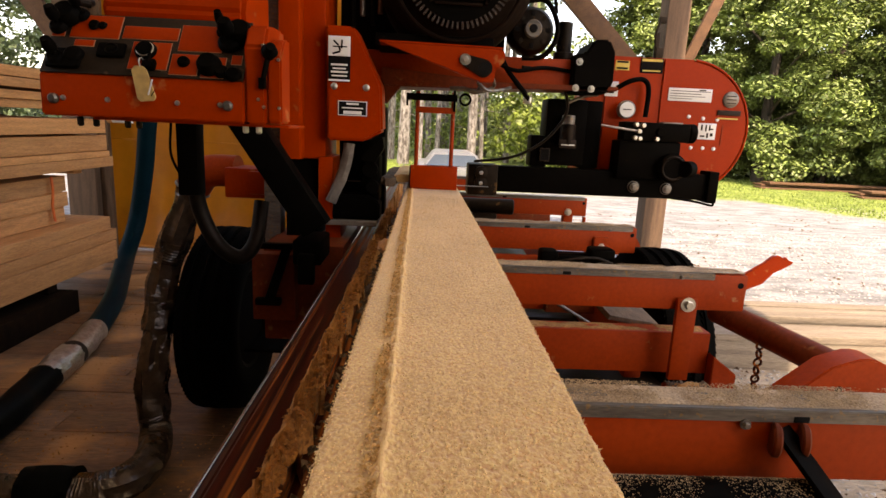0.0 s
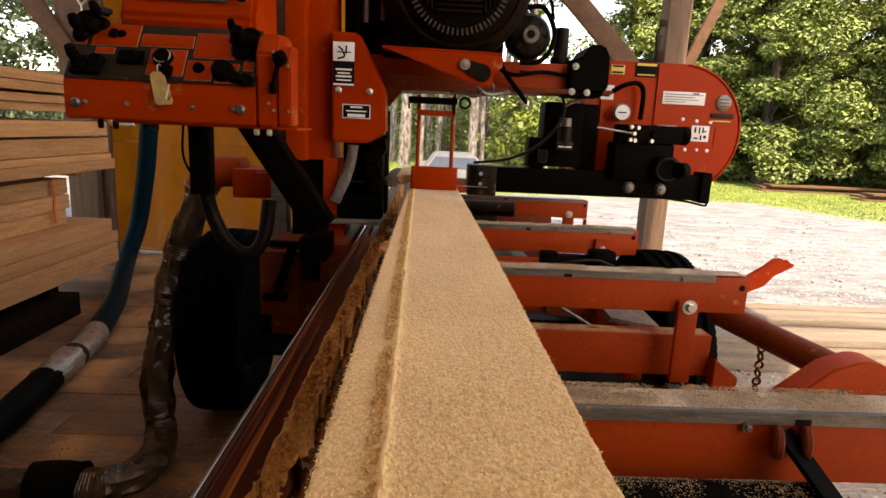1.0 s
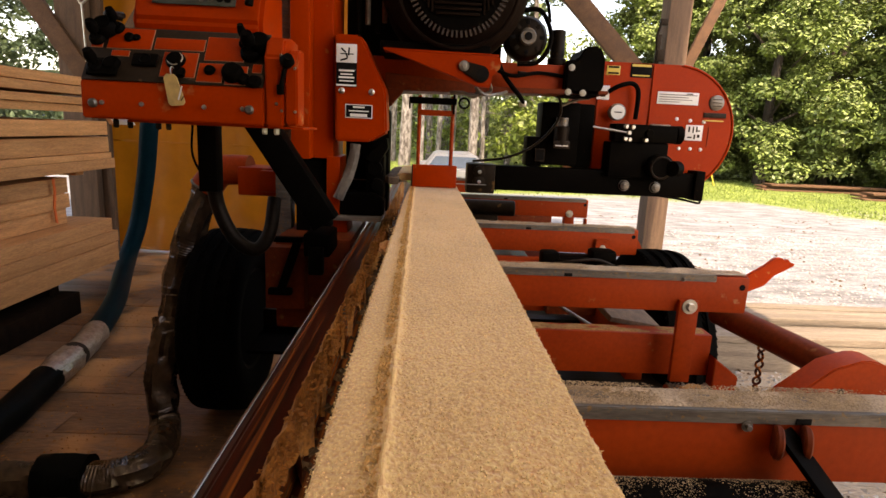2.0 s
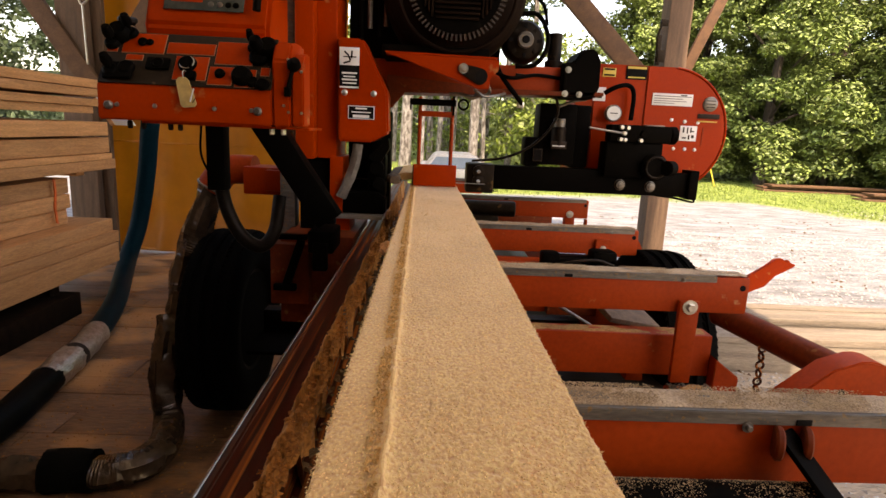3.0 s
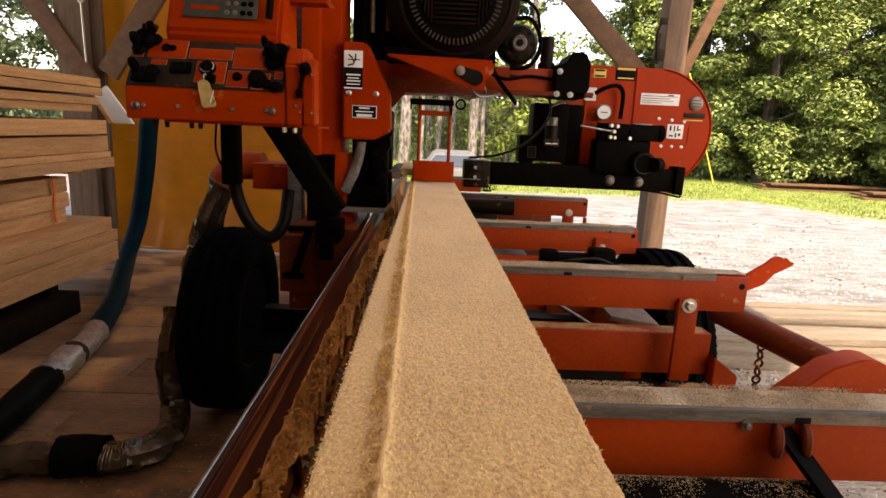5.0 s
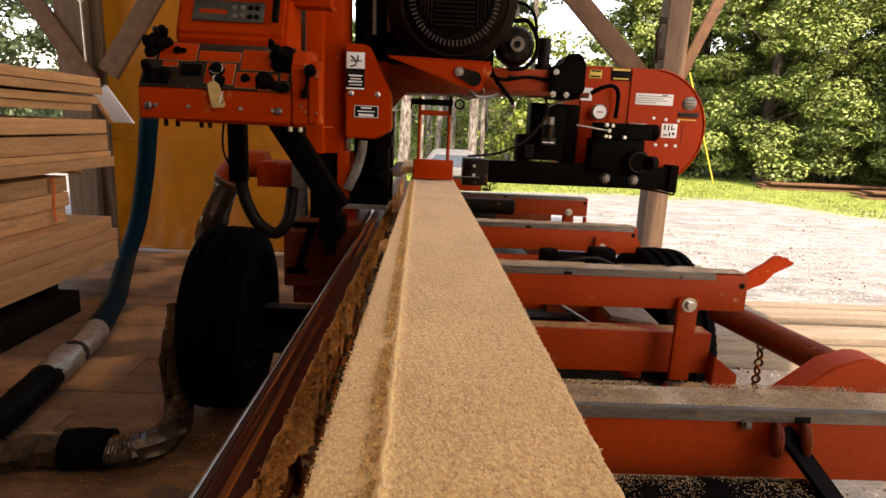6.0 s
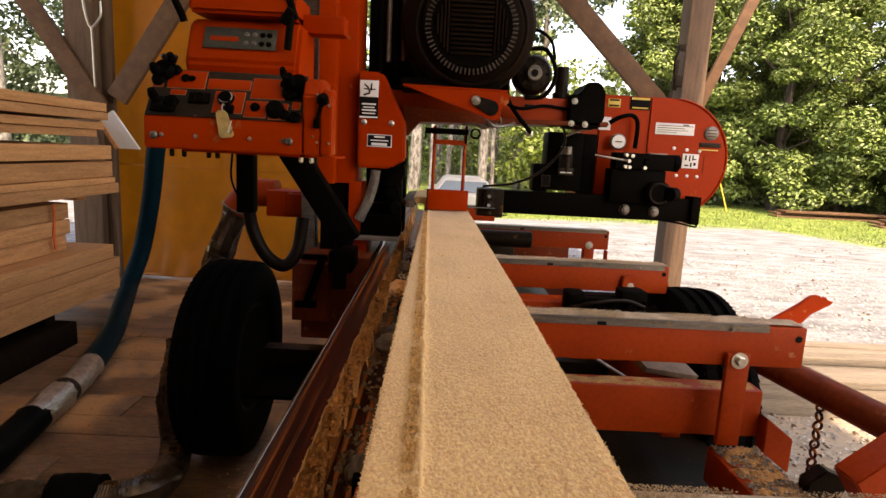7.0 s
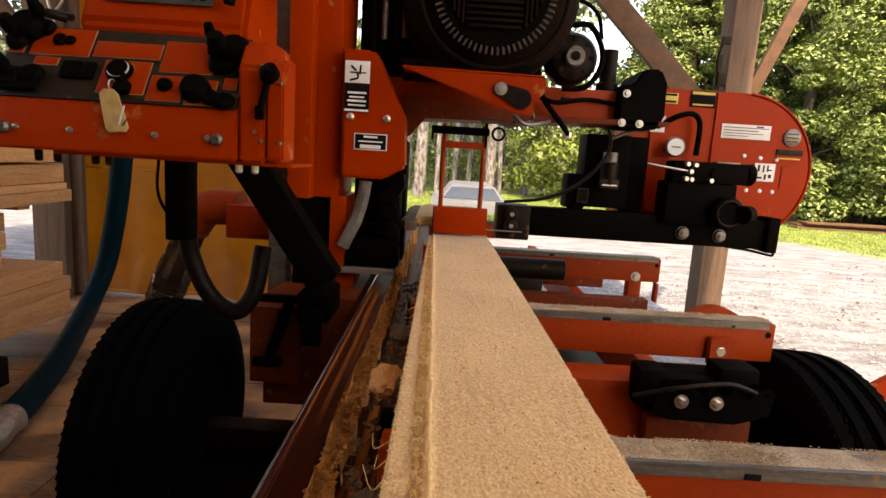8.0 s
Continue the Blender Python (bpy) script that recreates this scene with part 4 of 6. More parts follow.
knob(0.034, 0.036, 0.020, 0.014, 0.024)
knob(0.070, 0.046, 0.022, 0.014)
part("switch_guard", on_panel(join(box(0.116, 0.176, 0.046, 0.082, 0.004, 0.014, 0.005), ring((0.146, 0.064, 0.014), (0, 0, 1), 0.013, 0.003))), BLACK, panel)
part("switch_guard", on_panel(box(0.016, 0.088, 0.012, 0.062, 0.004, 0.016, 0.008)), BLACK, panel)
part("knob_collar", on_panel(ring((0.222, 0.064, 0.020), (0, 0, 1), 0.018, 0.0014)), BOLT, panel)
part("ignition_key", on_panel(join(box(0.222, 0.250, 0.016, 0.040, 0.006, 0.022, 0.006), box(0.232, 0.238, 0.030, 0.066, 0.016, 0.024, 0.002))), BLACK, panel)
tag = hpart("key_tag", prism([(CX0 + 0.206, 1.302), (CX0 + 0.213, 1.312), (CX0 + 0.230, 1.312), (CX0 + 0.238, 1.304), (CX0 + 0.255, 1.248), (CX0 + 0.250, 1.240), (CX0 + 0.222, 1.237), (CX0 + 0.215, 1.243)], 1.386, 1.391, 0.001), TAG, "tan key tag hanging from the switch")
part("tag_mark", beam((CX0 + 0.240, 1.3852, 1.252), (CX0 + 0.250, 1.3852, 1.285), 0.0012, 0.003, 0, up=(0, 0.01, 1)), WHITE, tag)
part("tag_mark", beam((CX0 + 0.246, 1.3850, 1.250), (CX0 + 0.254, 1.3850, 1.262), 0.0012, 0.0015, 0, up=(0, 0.01, 1)), INK, tag)
part("key_ring", ring((CX0 + 0.225, 1.395, 1.318), (1, 0, 0), 0.011, 0.0015), BOLT, tag)
for x in (0.02, 0.395):
    hpart("cap_nut", lathe([(0.011, 0), (0.011, 0.006), (0.007, 0.011)], (CX0 + x + 0.01, 1.400, 1.236 + 0.002 * x), (0, -1, 0), 18), STEEL)
for x in (0.05, 0.145, 0.295, 0.388):
    hpart("screw", lathe([(0.006, 0), (0.005, 0.004), (0.002, 0.005)], (CX0 + x, 1.400, 1.238), (0, -1, 0), 12), BOLT)
for x, z in ((0.046, 1.368), (0.046, 1.238), (0.078, 1.340), (0.078, 1.237), (0.034, 1.254)):
    hpart("screw", lathe([(0.004, 0), (0.003, 0.004)], (CX1 + x - 0.003, 1.404 if x > 0.05 else 1.400, z), (0, -1, 0), 10), BOLT)
hpart("side_lever", join(lathe([(0.014, 0), (0.018, 0.014), (0.010, 0.030)], (CX1 + 0.056, 1.395, 1.348), (0.3, -0.6, 0.4), 18), beam((CX1 + 0.056, 1.392, 1.345), (CX1 + 0.040, 1.396, 1.282), 0.016, 0.008), box(CX1 + 0.034, CX1 + 0.050, 1.388, 1.401, 1.276, 1.30, 0.003)), BLACK)
for x in (0.06, 0.095, 0.165, 0.19, 0.43, 0.46):
    hpart("gland_nut", cyl((CX0 + x, 1.44, 1.178), (CX0 + x, 1.44, 1.20), 0.007, 8), BOLT if x > 0.4 else DARK)
hpart("bottom_flange", box(CX0 + 0.1, CX1 + 0.092, 1.42, 1.60, 1.194, 1.200, 0.001), ORANGE)

# display unit
disp = hpart("display_unit", prism([(1.668, 1.434), (1.655, 1.475), (1.705, 1.60), (1.72, 1.615), (1.90, 1.63), (1.90, 1.434)], -0.845, -0.485, 0.012, "x"), ORANGE)
DT = math.degrees(math.atan2(0.11, 0.05))
dm = pose(-0.845, 1.6555, 1.491, DT, 0, 0)


def on_disp(bm):
    bm.transform(dm)
    return bm


scr = part("screen_plate", on_disp(box(0.055, 0.285, 0.03, 0.105, 0.001, 0.004, 0.001)), SCREEN, disp, "dark display plate with small buttons")
part("brand_shape", on_disp(box(0.075, 0.165, 0.055, 0.072, 0.004, 0.005, 0.0005)), ORANGE, scr)
for x in (0.19, 0.215, 0.24, 0.262):
    for y in (0.05, 0.082):
        part("button", on_disp(lathe([(0.009, 0.004), (0.009, 0.006), (0.006, 0.007)], (x, y, 0), (0, 0, 1), 16)), BLACK if x > 0.22 else STEEL, scr)
hpart("hood", prism([(1.66, 1.625), (1.68, 1.70), (1.90, 1.72), (1.90, 1.632)], -0.835, -0.50, 0.012, "x"), ORANGE)
hpart("hood_bar", tube([(-0.86, 1.70, 1.60), (-0.87, 1.66, 1.70), (-0.70, 1.64, 1.75), (-0.55, 1.66, 1.74), (-0.50, 1.68, 1.62)], 0.012, 10), BLACK)
hpart("display_arm", box(-0.50, -0.36, 1.78, 1.86, 1.60, 1.66, 0.006), ORANGE)
hpart("latch", join(cyl((-0.515, 1.64, 1.52), (-0.505, 1.64, 1.62), 0.012, 12), cyl((-0.53, 1.64, 1.60), (-0.50, 1.63, 1.64), 0.014, 12)), BLACK)
hpart("handle", tube([(-0.87, 1.66, 1.475), (-0.90, 1.64, 1.48), (-0.90, 1.72, 1.49)], 0.010, 10), DARK)

# mast
hpart("mast", box(-0.50, -0.37, 2.20, 2.46, 1.08, 2.5, 0.008), ORANGE)
hpart("mast_flange", box(-0.515, -0.445, 2.12, 2.20, 1.08, 2.5, 0.006), ORANGE)
hpart("mast_foot", box(-0.395, -0.342, 2.19, 2.40, 0.845, 1.09, 0.005), ORANGE)
hpart("mast_foot", box(-0.372, -0.315, 2.21, 2.38, 0.70, 0.845, 0.005), ORANGE)
hpart("foot_plate", box(-0.40, -0.18, 2.18, 2.42, 0.842, 0.862, 0.003), SILL, "worn steel foot plate")
hpart("guide_post", box(-0.605, -0.545, 2.24, 2.32, 0.60, 2.6, 0.005), STEEL, "grey steel lift post")
hpart("guide_collar", box(-0.615, -0.585, 2.20, 2.24, 1.575, 1.60, 0.004), BOLT)
hpart("carriage_block", box(-0.52, -0.40, 2.22, 2.44, 0.74, 1.075, 0.006), BLACK)
hpart("carriage", box(-0.56, -0.28, 2.05, 2.60, 0.44, 0.79, 0.008), PIPE_SHADE_RED)
hpart("lower_box", box(-0.585, -0.44, 2.0, 2.2, 0.53, 0.765, 0.006), PIPE_SHADE_RED)
hpart("lower_lever", join(beam((-0.46, 1.97, 0.79), (-0.52, 1.97, 0.61), 0.025, 0.03), box(-0.565, -0.48, 1.955, 1.985, 0.595, 0.62, 0.006), box(-0.56, -0.44, 1.96, 1.99, 0.79, 0.81, 0.004)), BLACK)
hpart("brace", beam((-0.572, 1.88, 1.228), (-0.340, 1.88, 0.882), 0.088, 0.08, 0.004, up=(0, 1, 0)), BLACK, "black steel brace")
hpart("brace_foot", join(box(-0.42, -0.33, 1.88, 2.06, 0.76, 0.84, 0.008), box(-0.40, -0.35, 1.86, 1.90, 0.70, 0.80, 0.006)), BLACK)
hpart("support_bar", box(-0.735, -0.675, 1.80, 1.86, 0.98, 1.20, 0.006), BLACK)
hpart("drip_hose", tube([(-0.70, 1.86, 1.21), (-0.715, 1.88, 1.03), (-0.71, 1.90, 0.92), (-0.66, 1.90, 0.815), (-0.59, 1.90, 0.775), (-0.545, 1.92, 0.83), (-0.535, 1.96, 0.95)], 0.024, 14), DARK, "dark rubber hose loop")
hpart("wire", tube([(-0.745, 1.80, 1.20), (-0.75, 1.80, 1.10), (-0.735, 1.84, 1.03), (-0.70, 1.88, 0.98)], 0.004, 8), BLACK)
hpart("motor_guard", box(-0.80, -0.62, 2.38, 2.55, 0.90, 1.02, 0.01), ORANGE)
hpart("motor_bracket", box(-0.70, -0.62, 2.36, 2.38, 0.92, 1.01, 0.006), ORANGE)
hpart("dust_chute", tube([(-0.77, 2.47, 1.0), (-0.90, 2.48, 0.99), (-0.97, 2.50, 0.92)], 0.064, 20, 6, r_end=0.068), BED_RED, "dark red dust chute")
hpart("dust_duct", tube([(-0.965, 2.50, 0.93), (-1.01, 2.50, 0.82), (-1.06, 2.50, 0.683), (-1.09, 2.49, 0.58), (-1.11, 2.455, 0.445), (-1.112, 2.40, 0.32)], 0.060, 24, 16, 0.14, rib=2), DUCT, "crumpled silver-brown flexible duct")
hpart("clamp", ring((-0.972, 2.50, 0.915), (0.5, 0.0, 1), 0.068, 0.005), STEEL)

# guard with safety labels
gpoly = [(-0.362, 1.536), (-0.272, 1.534), (-0.258, 1.524), (-0.173, 1.352), (-0.168, 1.33), (-0.162, 1.19), (-0.225, 1.152), (-0.358, 1.150)]
guard = hpart("drive_guard", prism(gpoly, 2.15, 2.30, 0.008), ORANGE)
sticker(-0.353, -0.278, 1.35, 1.50, 2.15, INK, guard, [(0.12, 0.88, 0.36, 0.40), (0.2, 0.8, 0.28, 0.31), (0.12, 0.88, 0.20, 0.24), (0.15, 0.85, 0.12, 0.15)], WHITE, "black and white warning sticker")
s = sticker(-0.353, -0.278, 1.435, 1.50, 2.147, WHITE, guard, [(0.2, 0.85, 0.44, 0.5)], INK, "white warning pictogram field")
for a, b in (((-0.335, 1.485), (-0.318, 1.47)), ((-0.318, 1.468), (-0.312, 1.452)), ((-0.312, 1.45), (-0.338, 1.442)), ((-0.306, 1.488), (-0.308, 1.46))):
    part("print_bar", beam((a[0], 2.144, a[1]), (b[0], 2.144, b[1]), 0.001, 0.006, 0, up=(0, 0.01, 1)), INK, s)
part("print_bar", box(-0.352, -0.279, 2.143, 2.1445, 1.352, 1.358, 0), WHITE, guard)
lb = sticker(-0.319, -0.218, 1.238, 1.288, 2.15, WHITE, guard, [(0.03, 0.97, 0.06, 0.94)], INK, "black plate with white border")
for a, b, c, d in ((-0.30, -0.237, 1.243, 1.254), (-0.305, -0.232, 1.262, 1.266), (-0.29, -0.247, 1.275, 1.281)):
    part("print_bar", box(a, b, 2.145, 2.1465, c, d, 0), WHITE, lb)
for x in (-0.333, -0.222):
    part("bolt", lathe([(0.012, 0), (0.011, 0.005), (0.006, 0.008)], (x, 2.15, 1.335), (0, -1, 0), 16), BOLT, guard)

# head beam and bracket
# the motor's shade is put into the darker reds of these beam parts
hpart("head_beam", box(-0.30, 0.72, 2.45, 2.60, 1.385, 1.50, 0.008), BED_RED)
hpart("beam_flange", prism([(-0.28, 1.355), (0.74, 1.385), (0.74, 1.40), (-0.28, 1.39)], 2.40, 2.60, 0.003), PIPE_SHADE_RED)
hpart("beam_web", prism([(-0.19, 1.43), (0.20, 1.40), (0.20, 1.365), (-0.19, 1.36)], 2.38, 2.42, 0.004), PIPE_SHADE_RED)
hpart("beam_gusset", prism([(-0.20, 1.36), (-0.11, 1.36), (-0.165, 1.295), (-0.20, 1.285)], 2.36, 2.40, 0.003), PIPE_SHADE_RED)
bk = hpart("motor_bracket", prism([(-0.178, 1.484), (0.235, 1.478), (0.246, 1.468), (0.246, 1.438), (0.215, 1.405), (0.214, 1.368), (0.17, 1.368)], 2.095, 2.11, 0.003), ORANGE)
part("slot_plate", prism([(x, z) for x, z in arc(0.175, 1.413, 0.030, -110, 70, 10) + arc(0.11, 1.438, 0.018, 70, 250, 8)], 2.085, 2.095, 0.002), DARK, bk)
part("slot_hole", cyl((0.178, 2.084, 1.413), (0.178, 2.087, 1.413), 0.020, 20, 0), INK, bk)
part("bolt", bolt((0.113, 2.087, 1.4385), (0, -1, 0), 0.011, 0.014), BOLT, bk)
hpart("bracket_flange", prism([(-0.178, 1.484), (0.24, 1.479), (0.24, 1.484), (-0.178, 1.489)], 2.095, 2.2, 0.001), ORANGE)

# motor
mot = hpart("motor", lathe([(0.05, 0.0), (0.17, 0.0), (0.185, 0.012), (0.19, 0.03), (0.235, 0.05), (0.27, 0.07), (0.285, 0.10), (0.285, 0.34), (0.27, 0.36), (0.05, 0.36)], (0.075, 2.18, 1.760), (0, 1, 0), 56), MOTOR_BROWN, "brown-black finned motor")
part("fan_cover", lathe([(0.165, -0.004), (0.165, 0.0), (0.14, 0.006), (0.02, 0.006)], (0.085, 2.176, 1.735), (0, 1, 0), 40), BLACK, mot)
for k in range(64):
    a = 2 * math.pi * k / 64
    part("fin", box(-0.0035, 0.0035, -0.006, 0.006, 0.165, 0.188, 0, Matrix.Translation((0.085, 2.178, 1.735)) @ Matrix.Rotation(a, 4, "Y")), FIN, mot)
for k in range(13):
    z = -0.108 + k * 0.018
    hw = min(0.085, math.sqrt(max(0.0004, 0.135 ** 2 - z * z)))
    part("grille_bar", box(0.085 - hw, 0.085 + hw, 2.160, 2.176, 1.735 + z - 0.0045, 1.735 + z + 0.0045, 0.0015), MOTOR_BROWN, mot)
for s_ in (-1, 1):
    for k in range(4):
        x = s_ * (0.095 + k * 0.014)
        hw = math.sqrt(max(0.0004, 0.142 ** 2 - x * x))
        part("grille_bar", box(0.085 + x - 0.004, 0.085 + x + 0.004, 2.160, 2.174, 1.735 - hw, 1.735 + hw, 0.0015), MOTOR_BROWN, mot)
part("belt_rim", ring((0.085, 2.20, 1.735), (0, 1, 0), 0.225, 0.008, 48), MOTOR_BROWN, mot)
hpart("motor_foot", box(-0.20, 0.22, 2.22, 2.45, 1.488, 1.53, 0.006), BLACK)
for x, z0, z1, mt in ((-0.30, 1.56, 2.3, BLACK), (-0.265, 1.60, 2.3, STEEL), (-0.225, 1.57, 2.2, BLACK), (-0.20, 1.61, 2.1, STEEL)):
    hpart("lift_cable", tube([(x, 2.35, z1), (x + 0.004, 2.34, (z0 + z1) / 2), (x + 0.006, 2.33, z0)], 0.010, 10), mt)
hpart("rear_panel", box(-0.372, 0.30, 2.56, 2.60, 1.50, 2.45, 0.004), BLACK)

# alternator, belt and breather
al = hpart("alternator", lathe([(0.02, 0), (0.05, 0.0), (0.075, 0.01), (0.088, 0.03), (0.09, 0.10), (0.075, 0.13), (0.02, 0.14)], (0.385, 2.41, 1.598), (0, 1, 0), 36), DARK, "dusty cast alternator")
part("pulley", lathe([(0.030, 0), (0.034, 0.004), (0.024, 0.012), (0.034, 0.020), (0.030, 0.024)], (0.385, 2.385, 1.598), (0, 1, 0), 28), STEEL, al)
part("pulley_core", cyl((0.385, 2.38, 1.598), (0.385, 2.386, 1.598), 0.016, 18), INK, al)
for k in range(8):
    a = 2 * math.pi * k / 8
    part("vent", box(-0.008, 0.008, -0.003, 0.003, 0.048, 0.07, 0.002, Matrix.Translation((0.385, 2.413, 1.598)) @ Matrix.Rotation(a, 4, "Y")), DARK if k % 2 else INK, al)
hpart("belt", tube([(0.36, 2.40, 1.70), (0.43, 2.40, 1.70), (0.475, 2.40, 1.63), (0.475, 2.40, 1.56), (0.43, 2.40, 1.50), (0.35, 2.40, 1.49)], 0.010, 8), BLACK)
hpart("belt", tube([(0.30, 2.42, 1.75), (0.38, 2.40, 1.78), (0.45, 2.40, 1.74), (0.475, 2.41, 1.66)], 0.007, 8), BLACK)
hpart("breather_pipe", join(cyl((0.532, 2.5, 1.52), (0.532, 2.5, 1.645), 0.030, 24), cyl((0.532, 2.5, 1.50), (0.532, 2.5, 1.53), 0.04, 24)), DARK)

# tension motor block
blk = hpart("tension_block", prism([(0.555, 1.375), (0.555, 1.515), (0.60, 1.52), (0.63, 1.572), (0.69, 1.576), (0.715, 1.53), (0.718, 1.42), (0.70, 1.372)], 2.40, 2.62, 0.008), BLACK)
for x, z in ((0.597, 1.487), (0.59, 1.388), (0.652, 1.387)):
    part("bolt", bolt((x - 0.02, 2.40, z), (0, -1, 0), 0.008, 0.01), BOLT, blk)

# band wheel guard
WC = (1.16, 1.255)
wg = hpart("wheel_guard", prism([(0.78, 0.99), (0.78, 1.56)] + arc(*WC, 0.306, 88, -85, 30) + [(0.98, 0.95)], 2.73, 2.95, 0.012), ORANGE)
part("guard_seam", box(1.043, 1.050, 2.722, 2.731, 1.24, 1.555, 0.002), ORANGE, wg)
part("guard_lip", tube([(x, 2.735, z) for x, z in arc(*WC, 0.304, 85, -80, 16)], 0.006, 8, 3), ORANGE, wg)
Y = 2.728
sticker(0.822, 0.885, 1.50, 1.541, Y, YELLOW, wg, [(0.1, 0.9, 0.1, 0.3), (0.1, 0.9, 0.75, 0.95)], INK, "yellow warning sticker")
sticker(0.935, 1.037, 1.493, 1.556, Y, INK, wg, [(0.05, 0.95, 0.78, 0.95), (0.1, 0.9, 0.1, 0.2)], YELLOW, "black and yellow warning sticker")
sticker(0.785, 0.845, 1.385, 1.45, Y, WHITE, wg, [(0.3, 0.7, 0.2, 0.6)], INK, "white pictogram sticker")
sticker(1.076, 1.276, 1.379, 1.436, Y, WHITE, wg, [(0.04, 0.96, 0.75, 0.80), (0.04, 0.75, 0.55, 0.60), (0.04, 0.85, 0.36, 0.40), (0.04, 0.55, 0.18, 0.22), (0.7, 0.85, 0.84, 0.93)], PANEL, "white notice sticker with lines of print")
sticker(1.232, 1.316, 1.214, 1.287, Y, WHITE, wg, [(0.15, 0.25, 0.55, 0.9), (0.4, 0.48, 0.5, 0.9), (0.6, 0.85, 0.6, 0.68), (0.6, 0.68, 0.55, 0.9), (0.15, 0.4, 0.15, 0.25), (0.5, 0.6, 0.1, 0.4), (0.7, 0.85, 0.2, 0.4)], PANEL, "white pictogram sticker")
part("badge", lathe([(0.036, 0), (0.036, 0.006), (0.030, 0.009), (0.005, 0.009)], (1.366, 2.73, 1.395), (0, -1, 0), 32), STEEL, wg, "round silver badge")
for z in (1.41, 1.395, 1.38):
    part("print_bar", box(1.344, 1.388, 2.719, 2.7215, z - 0.002, z + 0.002, 0), PANEL, wg)
part("name_strip", box(1.312, 1.42, 2.724, 2.731, 1.325, 1.348, 0.002), PANEL, wg, "dark embossed strip")
part("name_strip", box(1.314, 1.41, 2.723, 2.731, 1.308, 1.314, 0.001), YELLOW, wg)
for x, z in ((1.184, 1.312), (1.251, 1.307), (1.317, 1.304), (1.211, 1.174), (1.267, 1.174), (1.318, 1.173)):
    part("bolt", lathe([(0.009, 0), (0.008, 0.004), (0.004, 0.006)], (x, 2.73, z), (0, -1, 0), 14), WHITE, wg)
part("slit", box(1.345, 1.351, 2.7265, 2.731, 1.19, 1.28, 0), BED_RED, wg)
hpart("guard_inner", prism([(0.70, 1.02), (0.70, 1.40), (0.80, 1.40), (0.80, 1.02)], 2.74, 2.93, 0.006), BED_RED)

# pressure gauge and hydraulics
ga = hpart("pressure_gauge", lathe([(0.038, 0), (0.040, 0.01), (0.040, 0.03), (0.034, 0.035)], (0.875, 2.70, 1.328), (0, -1, 0), 32), STEEL, "round steel pressure gauge")
part("dial", cyl((0.875, 2.6655, 1.328), (0.875, 2.664, 1.328), 0.033, 28, 0), WHITE, ga)
part("needle", box(0.857, 0.893, 2.661, 2.6635, 1.326, 1.330, 0), INK, ga)
hpart("valve_body", join(box(0.84, 1.13, 2.57, 2.66, 1.195, 1.275, 0.008), cyl((1.13, 2.61, 1.235), (1.165, 2.61, 1.235), 0.042, 24, 0.006), cyl((1.0, 2.56, 1.235), (1.0, 2.58, 1.235), 0.02, 16)), BLACK)
hpart("valve_cap", box(1.0, 1.09, 2.565, 2.60, 1.273, 1.279, 0.001), STEEL)
hpart("pump_block", box(0.83, 1.10, 2.58, 2.70, 1.03, 1.195, 0.01), BLACK)
hpart("pump_motor", join(cyl((1.06, 2.54, 1.085), (1.06, 2.66, 1.085), 0.062, 28, 0.008), cyl((1.10, 2.52, 1.085), (1.14, 2.55, 1.085), 0.035, 18)), BLACK)
hpart("pump_ring", ring((1.06, 2.538, 1.085), (0, 1, 0), 0.048, 0.006), DARK)
hpart("control_rod", cyl((0.74, 2.58, 1.255), (0.90, 2.56, 1.235), 0.005, 8), BOLT)
for x, z in ((0.90, 1.235), (0.915, 1.26), (0.885, 1.262), (0.905, 1.205), (0.885, 1.207), (0.98, 1.205)):
    hpart("fitting", cyl((x, 2.545, z), (x, 2.575, z), 0.010, 12), BOLT)
hpart("guard_hose", tube([(0.83, 2.70, 1.42), (0.88, 2.68, 1.45), (0.94, 2.69, 1.46), (0.97, 2.69, 1.42), (0.965, 2.68, 1.30)], 0.011, 10), BLACK)

# blade guide arm
ga2 = hpart("guide_arm", box(0.30, 1.27, 2.62, 2.70, 0.945, 1.06, 0.008), BLACK, "black steel blade guide arm")
part("end_bracket", box(1.255, 1.30, 2.60, 2.70, 0.935, 1.075, 0.006), BLACK, ga2)
part("end_wire", tube([(1.10, 2.62, 0.95), (1.20, 2.61, 0.94), (1.285, 2.61, 0.925), (1.29, 2.61, 0.94)], 0.005, 8), BLACK, ga2)
for x, z in ((0.923, 0.993), (1.071, 0.990)):
    part("adjust_nut", lathe([(0.026, 0), (0.026, 0.006), (0.019, 0.008), (0.019, 0.016), (0.008, 0.018), (0.008, 0.024)], (x, 2.62, z), (0, -1, 0), 24), STEEL, ga2)
    part("nut_seal", ring((x, 2.613, z), (0, 1, 0), 0.019, 0.004), BLACK, ga2)
hpart("guide_block", box(0.18, 0.31, 2.58, 2.70, 0.93, 1.065, 0.008), DARK)
for z in (1.03, 0.985):
    hpart("guide_roller", lathe([(0.026, 0), (0.028, 0.006), (0.028, 0.02), (0.012, 0.024)], (0.235, 2.58, z), (0, -1, 0), 22), DARK)
    hpart("guide_bolt", cyl((0.235, 2.548, z), (0.235, 2.557, z), 0.009, 6), BOLT)

# drive motor behind the cut
hpart("hydraulic_motor", join(box(0.52, 0.70, 2.66, 2.80, 1.07, 1.36, 0.01), box(0.46, 0.54, 2.67, 2.78, 1.06, 1.20, 0.012), box(0.69, 0.78, 2.70, 2.80, 1.06, 1.36, 0.012)), BLACK)
